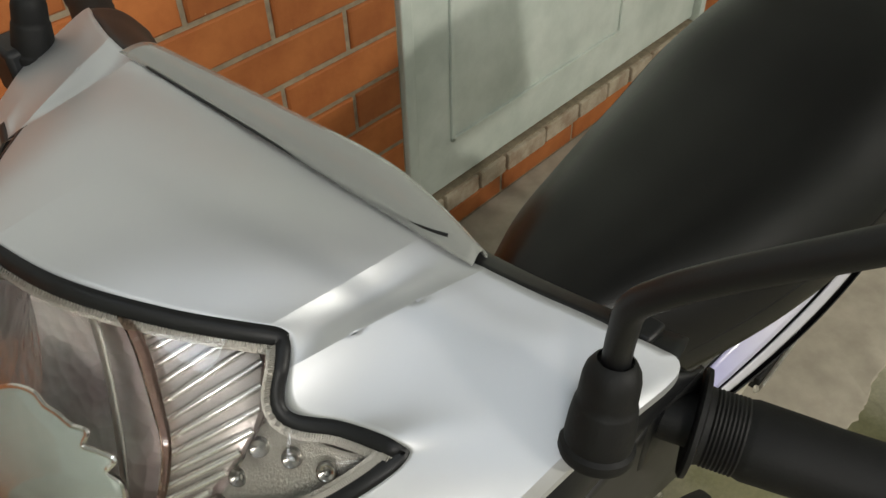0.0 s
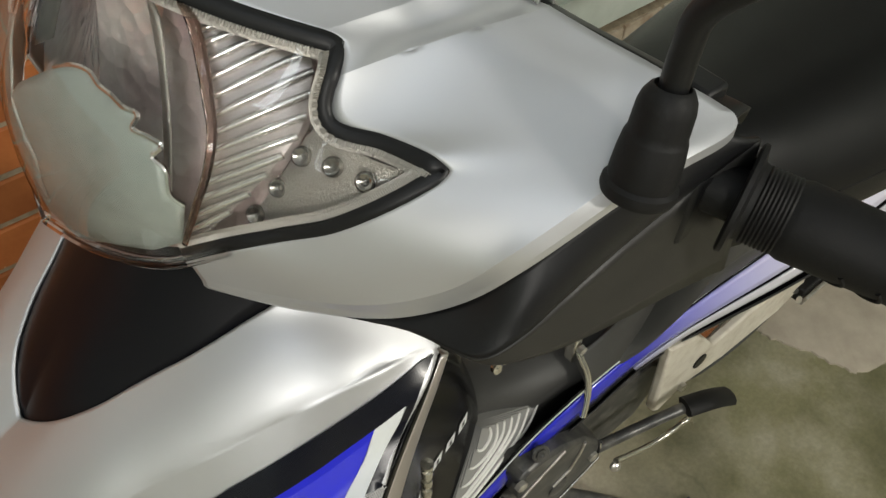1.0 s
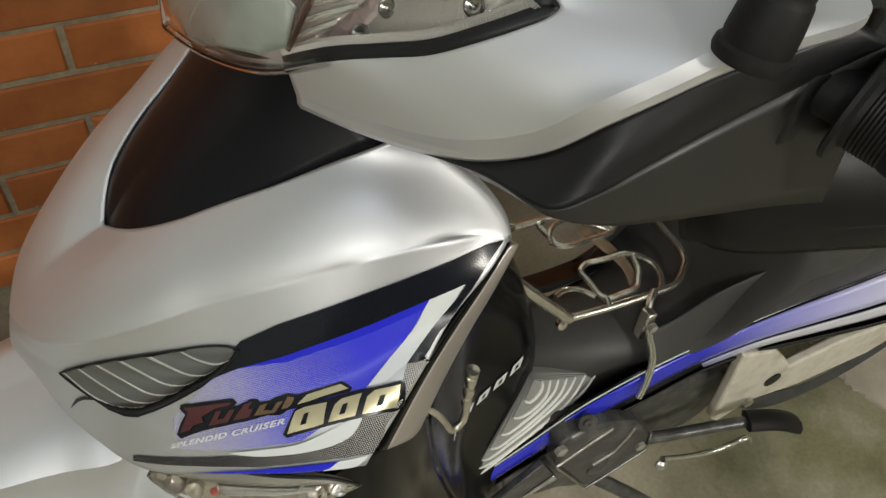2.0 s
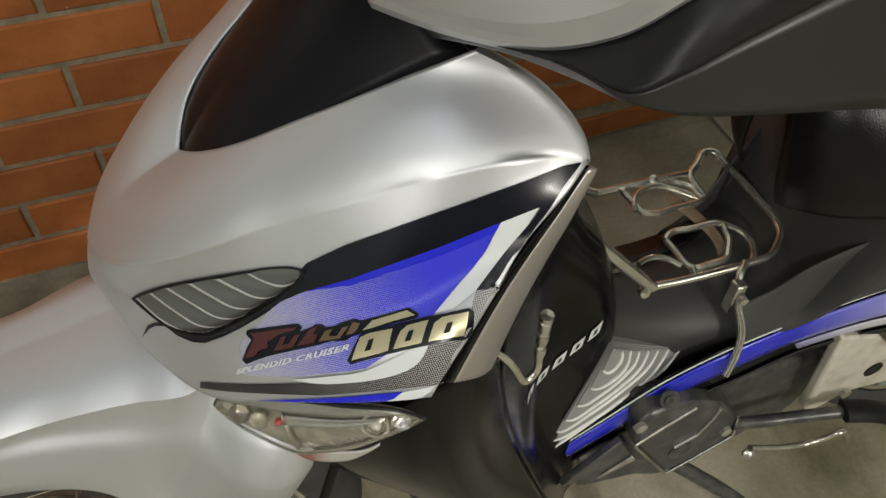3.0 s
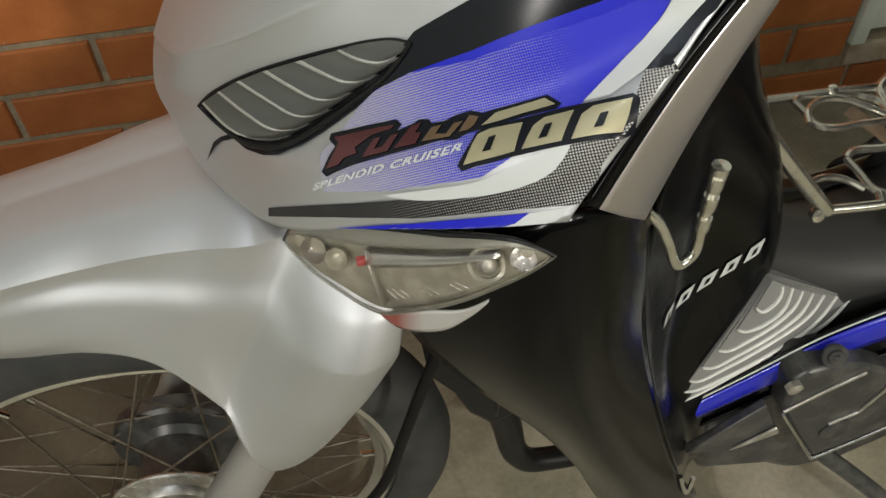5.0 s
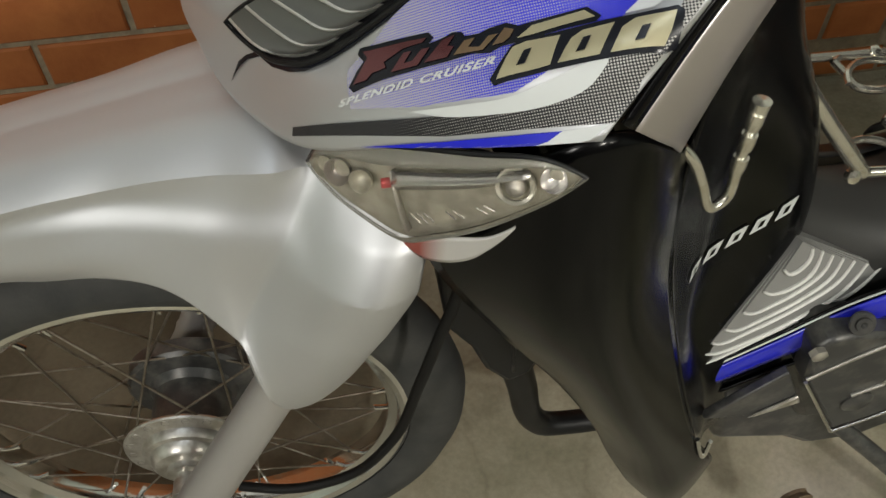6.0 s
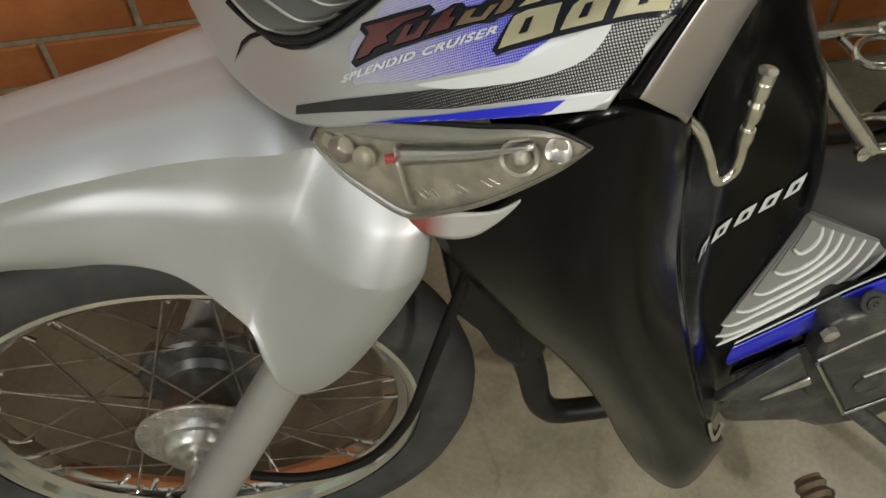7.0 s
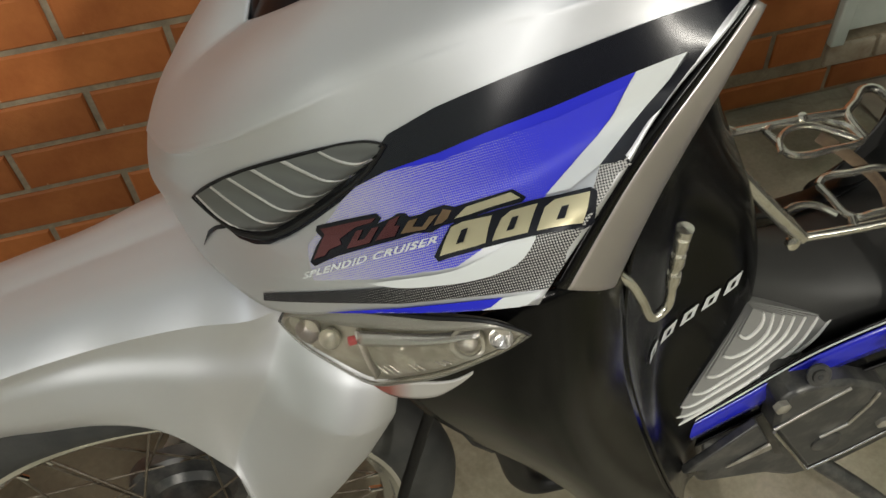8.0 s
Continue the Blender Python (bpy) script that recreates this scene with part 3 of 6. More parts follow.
# the model name, as plain slanted foil shapes on black backing
decal("name_backing", [(-2.1, 1.0), (2.3, 7.2), (6.2, 11.2), (2.9, 15.8), (4.6, 18.6), (22.2, 17.6), (43.1, 16.2), (45.3, 13.2), (42.5, 10.9), (51.2, 12.4), (54.3, 13.6), (58.6, 12.6), (60, 10.2), (66.1, 10.2), (71.2, 11.4), (78.6, 12.2), (83.2, 9.2), (89.5, 10), (111.5, 10.6), (117, 5.2), (114.8, 3.2), (101.5, 3), (86.6, 1.7), (76.3, 1.4), (71.1, -0.3), (62.8, 1.2), (51.5, 0.7), (39.7, 0.7), (27.3, 0.5), (17.6, 0.2), (7.3, -0.7), (0.7, -1.6)], decal_black, 1.4, "dark backing of a foil name", smooth=False)
decal("name_backing", [(70.3, -10.3), (76.3, -4), (80.3, 0.8), (85.3, 2.5), (94.2, 2.2), (118.3, 3), (132.1, 2.6), (145.6, 2.7), (147.8, 0.6), (145.2, -4.4), (141, -10.2), (137.5, -12), (120, -11.5), (107.3, -11.4), (92.8, -11.7), (77.3, -12.3), (71.8, -12.9)], decal_black, 1.5, smooth=False)
FOILS = [
    ([(0.8, 1.4), (9, 12.3), (6.4, 16.2), (42, 14.2), (39.5, 12.4), (29, 11.8), (18.5, 8), (19.5, 5), (11.6, 4.2), (8.6, 1.8)], maroon),
    ([(22.5, 2.3), (29.5, 9.8), (33.5, 9.6), (29.5, 4.8), (34, 4.9), (39, 9.4), (43, 9.2), (36.7, 2.3)], maroon),
    ([(40, 2.6), (49.5, 10.8), (55.5, 12), (51.6, 7.6), (54.6, 6.8), (51.4, 2.4)], maroon),
    ([(54.4, 2.6), (59.6, 8), (64.5, 8.4), (61.3, 4.6), (66.3, 3.4), (70.4, 7.8), (74.6, 7.4), (68, 1.6)], bronze),
    ([(72.2, 2.6), (77.6, 10), (81.6, 8), (79.4, 4.2), (76.6, 2.6)], bronze),
    ([(82.6, 3.2), (89, 7.8), (110.4, 9), (114.6, 5.2), (101.6, 4.6), (90, 3.4)], gold),
    ([(73.2, -10.6), (81, -0.2), (86.6, 0.9), (100.6, 0.6), (96, -9.8)], gold),
    ([(99, -9.7), (105, -1.6), (109.6, 0.6), (122.2, 1), (115.6, -9.7)], gold),
    ([(119.6, -9.8), (125, -1.4), (130, 0.9), (145.2, 1), (142.4, -4.9), (138.3, -9.9)], gold)]
for outline_, m_ in FOILS:
    decal("name_shape", outline_, m_, 1.9, smooth=False)
for u_ in (80.5, 104.5, 127):
    decal("name_gap", [(u_ + 2, -7.4), (u_ + 5.4, -2.6), (u_ + 8.6, -2.4), (u_ + 5.6, -7.2)], decal_black, 2.4, smooth=False)


def lettering(body, size, place, shear=0.3, spacing=1.0):
    """Words as a mesh of their own, each vertex laid down by place(u, v)."""
    cu = bpy.data.curves.new("words", "FONT")
    cu.body, cu.size, cu.shear, cu.space_character, cu.offset = body, size, shear, spacing, size * 0.034
    tmp = new("words", cu)
    bpy.context.view_layer.update()
    me = bpy.data.meshes.new_from_object(tmp.evaluated_get(bpy.context.evaluated_depsgraph_get()))
    bpy.data.objects.remove(tmp)
    bm = bmesh.new()
    bm.from_mesh(me)
    bmesh.ops.triangulate(bm, faces=bm.faces)
    w = max(v.co.x for v in bm.verts)
    for v in bm.verts:
        v.co = place(v.co.x / w, v.co.y)
    return bm


bm = lettering("SPLENDID CRUISER", 4.4, lambda u, h: on_shield(-9 + 83 * u, -5.9 + 0.9 * u + h * 0.86, 0.0034), 0.42, 1.12)
part("slogan", bm, white_decal, shield, "white slogan lettering", smooth=0)

# louvred air vent
VENT_TOP = [(-84.4, 55.3), (-70, 57), (-55, 57.6), (-30.5, 57.4), (-10, 56.2), (7.8, 54.9), (24, 53.5), (39, 52), (52.9, 49), (60, 45.4)]
VENT_LOW = [(-84.4, 55.3), (-76.3, 45.7), (-65.8, 36), (-53.8, 27.3), (-41.3, 21.8), (-31.3, 19), (-18, 20.4), (3.2, 25), (22.8, 29.5), (44.9, 36.4), (60, 45.4)]
part("vent_recess", sheet(VENT_TOP + VENT_LOW[-2:0:-1], lambda u, v: on_shield(u, v, 0.0022)), garnish_mat, shield, "dark louvred air vent", smooth=60)
# each slat rises from its upper line to a turned lip on its lower line,
# the lip's highlight painted pale against the darker slat
SLATS = [[(35, 52.3), (44, 51), (52.9, 48.8), (59, 45.6)], [(22.1, 52.6), (33, 44.6), (44, 40.2), (53.5, 41.2)], [(-2.7, 54.4), (9.3, 46), (21, 38.7), (33, 36.2), (40, 37.4)],
         [(-24.8, 56), (-10.3, 44.6), (2.7, 35.8), (14.5, 33), (24, 33.8)], [(-45.2, 56.6), (-27.8, 42.8), (-12.7, 31.9), (0, 28.9), (10, 29.6)],
         [(-62.5, 56), (-46.9, 41.4), (-30.6, 29.2), (-15.6, 25.7), (-5.6, 26.6)], [(-80, 55.2), (-64.7, 38.4), (-45.2, 26.4), (-31.3, 23.4), (-20, 23.8)]]
lines = [cr(q, 26) for q in SLATS]
swell = np.sin(np.linspace(0.12, 1, 26) * np.pi * 0.5)
for upper_, lower_ in zip(lines[:-1], lines[1:]):
    rows_ = []
    for f_, h_ in ((1.0, 0.0022), (0.8, 0.0023), (0.55, 0.0032), (0.35, 0.0052), (0.2, 0.0076)):
        rows_.append([on_shield(*(b_ * (1 - f_) + a_ * f_), 0.0024 + (h_ - 0.0024) * k_) for a_, b_, k_ in zip(upper_, lower_, swell)])
    louvre = part("louvre", grid_bm(np.array([[tuple(q) for q in r_] for r_ in rows_])), louvre_mat, shield, smooth=50)
    rows_ = []
    for f_, h_ in ((0.2, 0.0076), (0.12, 0.0082), (0.03, 0.0066), (-0.01, 0.0026)):
        rows_.append([on_shield(*(b_ * (1 - f_) + a_ * f_), 0.0024 + (h_ - 0.0024) * k_) for a_, b_, k_ in zip(upper_, lower_, swell)])
    part("slat_edge", grid_bm(np.array([[tuple(q) for q in r_] for r_ in rows_])), lip_mat, louvre, "turned lip of the louvre, its highlight painted pale", smooth=60)
part("vent_rim", tube([on_shield(u, v, 0.003) for u, v in VENT_LOW], [0.0006, 0.0012, 0.0016, 0.0018, 0.0018, 0.0014, 0.001], 120, 8), black_satin, shield)
part("vent_rim", tube([on_shield(u, v, 0.0026) for u, v in VENT_TOP], 0.0006, 120, 8), black_satin, shield)

# turn signal
S_TOPLINE = [(-0.0866, -0.1233, 0.7685), (-0.0801, -0.1249, 0.7791), (-0.0675, -0.1332, 0.7871), (-0.0424, -0.1533, 0.7989), (-0.0131, -0.1762, 0.8107), (0.0158, -0.1959, 0.8199), (0.0292, -0.2031, 0.8152)]
S_LOWLINE = [(-0.0866, -0.1233, 0.7685), (-0.0763, -0.135, 0.757), (-0.0638, -0.1457, 0.7494), (-0.0445, -0.1605, 0.7427), (-0.0302, -0.1708, 0.753), (-0.0107, -0.1829, 0.769), (0.0077, -0.191, 0.7855), (0.02, -0.1972, 0.7996), (0.0292, -0.2031, 0.8152)]
S_OUT = np.array((-0.42, -0.78, 0.46))
st, sl = cr(S_TOPLINE, 44), cr(S_LOWLINE, 44)


def signal_skin(push, sink, n=18):
    """The lens surface swelling between its two edges, or a shell behind it."""
    swell_ = np.sin(np.linspace(0, np.pi, 44))[:, None] ** 0.6
    g_ = []
    for f_ in np.linspace(0, 1, n):
        g_.append(st * (1 - f_) + sl * f_ + S_OUT * (push * (4 * f_ * (1 - f_)) ** 0.7 * swell_ - sink * swell_))
    return np.array(g_)


bowl_ = signal_skin(0.004, 0.0065)
signal = part("turn_signal", grid_bm(bowl_), signal_reflector, bike, "front turn signal under a smoky clear lens", smooth=50)
lens_skin = signal_skin(0.009, 0.0)
lens = part("lens", grid_bm(lens_skin), smoke_glass, signal, "smoky clear plastic lens", thick=0.0015)
lens.visible_shadow = False
part("lens_rim", tube([tuple(q) for q in st], [0.001, 0.0015, 0.0015, 0.001], 60, 8), black_satin, signal, "dark upper rim of the lens")
part("lens_rim", tube([tuple(q) for q in sl], [0.0009, 0.0012, 0.0012, 0.0009], 60, 8), rim_plastic, signal, "dull grey lower rim of the lens")
# dull upper band, the long shelf of the reflector and its lower bowl
band_ = np.array([lens_skin[k] * 0.97 + bowl_[k] * 0.03 - S_OUT * 0.0016 for k in (0, 1, 2, 3)])
part("lens_band", grid_bm(band_[:, 2:-2]), rim_plastic, signal, "dull grey upper band", thick=0.0008)
shelf_ = np.array([lens_skin[4] - S_OUT * 0.004, lens_skin[6] - S_OUT * 0.002, lens_skin[7] - S_OUT * 0.0045])
part("reflector_shelf", grid_bm(shelf_[:, 17:36]), reflector, signal, "bright long reflector shelf", smooth=50, thick=0.0008)
for c_, r_ in ((5, 0.0055), (8, 0.007), (12, 0.006)):
    at_ = Vector(lens_skin[7][c_] - S_OUT * 0.006)
    part("reflector_cup", lathe([(r_, 0.004), (r_ * 0.9, 0.0), (r_ * 0.5, -0.003), (0.0, -0.004)], at_, S_OUT, 20), dark_reflector if c_ == 8 else signal_reflector, signal, smooth=60)
# red block added for the red reflection seen inside the lens
part("amber_cap", box(-0.0028, 0.0028, -0.002, 0.002, -0.002, 0.002), red, signal, "small red block standing for a red reflection", bevel=0.0008).location = Vector(lens_skin[6][16] - S_OUT * 0.004)
wall_ = np.array([[lens_skin[k][17] - S_OUT * d_ for k in (4, 8, 12, 15)] for d_ in (0.002, 0.009)])
part("bulb_wall", grid_bm(wall_), satin_reflector, signal, thick=0.001)
for c_ in (19, 20, 21, 24, 25, 28, 29):
    part("lens_flute", rod(tuple(lens_skin[11][c_] - S_OUT * 0.0012), tuple(lens_skin[13][c_ + 1] - S_OUT * 0.0012), 0.0005, None, 6), reflector, signal)
SEAT = Vector(lens_skin[8][33] - S_OUT * 0.0045)
part("bulb_seat", lathe([(0.0085, -0.002), (0.0092, 0.0005), (0.0086, 0.0022), (0.0068, 0.0022), (0.0062, 0.0)], SEAT, S_OUT, 28), signal_reflector, signal, "bright ring round the bulb")
part("bulb", ball(tuple(SEAT), 0.0048), satin_reflector, signal)
part("tip_cone", lathe([(0.006, 0.0), (0.0058, 0.001), (0.003, -0.003), (0.0, -0.004)], Vector(lens_skin[8][38] - S_OUT * 0.003), S_OUT, 20), reflector, signal, smooth=60)

# torn silver and red sticker round the shield's lower edge
TAB_TOP = [(-0.0446, -0.1609, 0.7423), (-0.034, -0.1675, 0.7485), (-0.0252, -0.1735, 0.7549), (-0.0056, -0.1849, 0.7643), (0.005, -0.189, 0.7742)]
TAB_LOW = [(-0.0446, -0.1609, 0.7423), (-0.0351, -0.1628, 0.7293), (-0.0241, -0.1673, 0.7288), (-0.0137, -0.1741, 0.7364), (-0.0042, -0.181, 0.7515), (0.0048, -0.189, 0.773)]
g = loft([TAB_TOP, TAB_LOW], 30, 8)
part("sticker", grid_bm(g), sticker_paint, bike, "torn silver sticker with a red end below the signal", thick=0.0012)

# black lower leg shields
LF = [(-0.04, -0.144, 0.735), (-0.02, -0.15, 0.69), (0.015, -0.148, 0.626), (0.062, -0.138, 0.54), (0.112, -0.123, 0.425), (0.135, -0.118, 0.36), (0.165, -0.118, 0.29)]
LM = [(0.043, -0.186, 0.822), (0.048, -0.19, 0.745), (0.068, -0.184, 0.64), (0.1, -0.172, 0.54), (0.158, -0.155, 0.4), (0.19, -0.147, 0.31), (0.205, -0.138, 0.262)]
LR = [(0.096, -0.157, 0.78), (0.109, -0.15, 0.72), (0.12, -0.143, 0.66), (0.155, -0.142, 0.53), (0.197, -0.14, 0.41), (0.234, -0.13, 0.34), (0.245, -0.121, 0.3)]
leg = loft([LF, LM, LR], 50, 26)
for sgn in (1, -1):
    part("lower_leg_shield", grid_bm(leg * (1, sgn, 1)), black_gloss, bike, "black lower leg shield", thick=0.003)
IN_A = [(0.128, -0.139, 0.87), (0.106, -0.15, 0.79), (0.12, -0.142, 0.66), (0.16, -0.14, 0.52), (0.2, -0.137, 0.4), (0.235, -0.125, 0.3)]
IN_B = [(0.15, -0.1, 0.875), (0.152, -0.098, 0.79), (0.167, -0.092, 0.66), (0.182, -0.09, 0.52), (0.22, -0.09, 0.42), (0.25, -0.09, 0.3)]
IN_C = [(0.19, -0.05, 0.85), (0.222, -0.045, 0.75), (0.268, -0.042, 0.655), (0.29, -0.043, 0.56), (0.262, -0.068, 0.44), (0.28, -0.07, 0.3)]
IN_D = [(0.2, 0.0, 0.85), (0.232, 0.0, 0.765), (0.28, 0.0, 0.66), (0.3, 0.0, 0.57), (0.3, 0.0, 0.44), (0.3, 0.0, 0.3)]
inner = loft([IN_A, IN_B, IN_C, IN_D], 40, 40)
part("inner_leg_shield", grid_bm(mirrored(np.swapaxes(inner, 0, 1))), black_gloss, bike, "glossy black inner leg shield", thick=0.003)
bm = grid_bm(inner)
bm.normal_update()
inner_tree = BVHTree.FromBMesh(bm)
bm.free()
# maker's name as five plain slanted bars
H0, H1 = Vector((0.16, -0.095, 0.588)), Vector((0.272, -0.044, 0.61))
hx = (H1 - H0).normalized()
hup = Vector((-0.02, -0.15, 1.0))
hup = (hup - hx * hup.dot(hx)).normalized()
hn = hx.cross(hup)
if hn.y > 0:
    hn = -hn


def on_inner(u, v, lift=0.001):
    p = H0 + hx * u + hup * v
    at, nor, _, _ = inner_tree.find_nearest(p)
    return at + (nor if nor.dot(hn) > 0 else -nor) * (lift + 0.0016)


for k in range(5):
    u0 = k * 22.6
    part("name_bar", sheet([(u0 - 1, -8.5), (u0 + 4, 6.5), (u0 + 19, 6.5), (u0 + 14, -8.5)], lambda u, v: on_inner(u / 1000, v / 1000)), white_decal, bike, smooth=0)
    part("name_bar_gap", sheet([(u0 + 5.4, -4), (u0 + 7.6, 2.4), (u0 + 12, 2.4), (u0 + 9.8, -4)], lambda u, v: on_inner(u / 1000, v / 1000, 0.0016)), black_gloss, bike, smooth=0)
# silver edging clip at the leg shield's foot
part("clip", tube([(0.2, -0.142, 0.408), (0.207, -0.143, 0.385), (0.214, -0.142, 0.37), (0.217, -0.139, 0.392)], 0.0022, 24, 8), chrome, bike)

# helmet hook
part("helmet_hook", tube([(0.1, -0.15, 0.772), (0.107, -0.152, 0.764), (0.115, -0.153, 0.748), (0.126, -0.153, 0.726), (0.134, -0.151, 0.73), (0.136, -0.148, 0.755), (0.137, -0.147, 0.79)], 0.0031, 50, 10), old_chrome, bike, "tarnished chrome helmet hook")
for zz in (0.752, 0.768, 0.782):
    part("hook_collar", lathe([(0.0, -0.004), (0.0038, -0.004), (0.0045, 0.0), (0.0042, 0.006), (0.0, 0.006)], (0.136, -0.1485, zz), (0.02, 0.02, 1), 16), old_chrome, bike)
part("hook_tip", lathe([(0.0, 0.0), (0.0046, 0.0), (0.005, 0.008), (0.0, 0.0085)], (0.137, -0.147, 0.786), (0.02, 0.02, 1), 18), old_chrome, bike)

# tunnel cover between shield and seat, widening upward under the seat's nose
secs = []
for x, hw, hu, zt, zb in ((0.23, 0.04, 0.04, 0.72, 0.42), (0.28, 0.042, 0.042, 0.585, 0.42), (0.35, 0.048, 0.048, 0.548, 0.43), (0.42, 0.055, 0.06, 0.548, 0.44), (0.485, 0.06, 0.09, 0.572, 0.45), (0.52, 0.065, 0.112, 0.67, 0.46), (0.55, 0.075, 0.122, 0.765, 0.47), (0.62, 0.08, 0.125, 0.775, 0.47)):
    secs.append([(x, -hw, zb), (x, -hw - 0.003, zb + (zt - zb) * 0.35), (x, -hu, zb + (zt - zb) * 0.75), (x + 0.004, -hu * 0.75, zt - 0.012), (x + 0.006, 0, zt)])
part("tunnel_cover", grid_bm(mirrored(loft(secs, 24, 40))), tunnel_mat, bike, "dark grey grained tunnel cover", thick=0.002)

flank_ = loft([[(0.26, 0.04, 0.6), (0.35, 0.046, 0.54), (0.45, 0.05, 0.545), (0.55, 0.07, 0.6)], [(0.25, 0.1, 0.53), (0.35, 0.1, 0.5), (0.45, 0.1, 0.5), (0.56, 0.1, 0.54)], [(0.24, 0.15, 0.4), (0.35, 0.14, 0.38), (0.45, 0.14, 0.4), (0.58, 0.14, 0.42)]], 30, 10)
part("tunnel_flank", grid_bm(flank_), black_satin, bike, "black far side of the tunnel", thick=0.002)

# ribbed grey scuff panel: stepped leaves, the light on each lower edge painted pale
F_AT, F_X, F_Y, F_N = Vector((0.22, -0.078, 0.432)), Vector((0.5743, 0.2387, 0.7831)), Vector((0.8118, -0.0424, -0.5824)), Vector((0.1058, -0.9702, 0.2181))


def on_scuff(u, v, lift):
    return F_AT + F_X * u / 1000 + F_Y * v / 1000 + F_N * lift


FINS = [[(112.4, -20), (111.2, -10.7), (120.2, -5.1), (130.6, -5.7), (138.4, -11.6)], [(87.9, -17.8), (88.5, -8.3), (98.7, 3.9), (118.6, 11.9), (139.7, 2.9)],
        [(62.9, -16.9), (65.4, -6.8), (80, 5.2), (105.1, 19.9), (124.5, 24.4), (140.1, 18.6)], [(41.4, -17.1), (44, -6.2), (63.4, 9.8), (94.4, 30.2), (121.3, 40), (141.6, 34.5)],
        [(24.3, -16), (26.1, -7.2), (47.4, 11.3), (86.2, 38), (121.7, 54.2), (143.5, 51)], [(10.5, -13), (14.2, -1.4), (35.8, 20.6), (74, 49.8), (113.8, 70.9), (146.3, 69.4)],
        [(-3.9, -4.4), (10.5, 9.2), (50.9, 38.4), (89.7, 68.4), (121.6, 87.3), (150, 89.4)]]
scuff = None
for k, fin in enumerate(FINS):
    line = [tuple(q) for q in cr(fin, 26)]
    lift = 0.019 - 0.0019 * k
    poly = line + [(139.6, -26.0), (fin[0][0] * 0.4 + 139.6 * 0.6, fin[0][1] * 0.4 - 26.0 * 0.6)]
    bm = bmesh.new()
    face = bm.faces.new([bm.verts.new(on_scuff(u, v, lift)) for u, v in poly])
    ext = bmesh.ops.extrude_face_region(bm, geom=[face])
    for v_ in ext["geom"]:
        if isinstance(v_, bmesh.types.BMVert):
            v_.co -= F_N * (lift + 0.006)
    bmesh.ops.recalc_face_normals(bm, faces=bm.faces)
    ob = part("scuff_panel" if scuff is None else "leaf", bm, grey_plastic, scuff or bike, "grey ribbed plastic scuff panel" if scuff is None else "", smooth=30)
    scuff = scuff or ob
    part("rib", tube([tuple(on_scuff(u, v, lift + 0.0004)) for u, v in fin], [0.0012, 0.002, 0.0021, 0.0014], 36, 6), rib_mat, scuff, smooth=60)

# side body with its blue and lilac stripe
S_TOP = [(0.226, -0.078, 0.407), (0.29, -0.079, 0.45), (0.36, -0.081, 0.499), (0.425, -0.083, 0.522), (0.52, -0.085, 0.54), (0.62, -0.087, 0.548), (0.72, -0.094, 0.562), (0.85, -0.115, 0.62), (0.95, -0.13, 0.69), (1.02, -0.13, 0.77), (1.08, -0.12, 0.85)]
S_LOW = [(0.25, -0.08, 0.365), (0.31, -0.083, 0.403), (0.39, -0.086, 0.44), (0.466, -0.088, 0.458), (0.55, -0.088, 0.473), (0.65, -0.106, 0.484), (0.76, -0.132, 0.503), (0.89, -0.165, 0.563), (1.0, -0.18, 0.648), (1.08, -0.172, 0.745), (1.13, -0.15, 0.82)]
st_, sl_ = cr(S_TOP, 14), cr(S_LOW, 14)


def between(f, out_):
    return st_ * (1 - f) + sl_ * f + np.array((0, -out_, 0))


part("body_stripe", grid_bm(loft([between(0.06, 0.0012), between(0.3, 0.003), between(0.56, 0.002)], 76, 5)), stripe_paint, bike, "blue side stripe turning lilac white at the tail", thick=0.002)
part("body_stripe", grid_bm(loft([between(0.64, 0.002)[4:], between(0.74, 0.002)[4:], between(0.84, 0.0012)[4:]], 60, 5)), stripe_paint_low, bike, "pale blue lower side stripe", thick=0.002)
part("stripe_backing", grid_bm(loft([between(-0.03, -0.002), between(0.5, -0.001), between(1.05, -0.004)], 60, 8)), black_gloss, bike, thick=0.002)
edge_path = [tuple(p) for p in between(-0.02, 0.001)]
part("stripe_piping", tube(edge_path, 0.0009, 80, 8), white_decal, bike, "thin white line above the stripe")
S_UP = [(0.42, -0.058, 0.56), (0.45, -0.065, 0.58), (0.5, -0.08, 0.64), (0.65, -0.13, 0.72), (0.8, -0.15, 0.755), (0.9, -0.15, 0.77), (0.98, -0.14, 0.81), (1.05, -0.11, 0.88)]
su_ = cr(S_UP, 14)
sb_ = cr(S_TOP[3:], 14)
side_cover = loft([su_, (su_ + sb_) / 2 + (0, -0.004, 0), sb_], 60, 10)
under = loft([sl_, sl_ + (0, 0.012, -0.03), sl_ + (0, 0.05, -0.06)], 60, 6)
for sgn in (1, -1):
    part("side_cover", grid_bm(side_cover * (1, sgn, 1)), tunnel_mat, bike, "black side cover under the seat", thick=0.002)
    part("lower_cover", grid_bm(under * (1, sgn, 1)), black_satin, bike, thick=0.002)

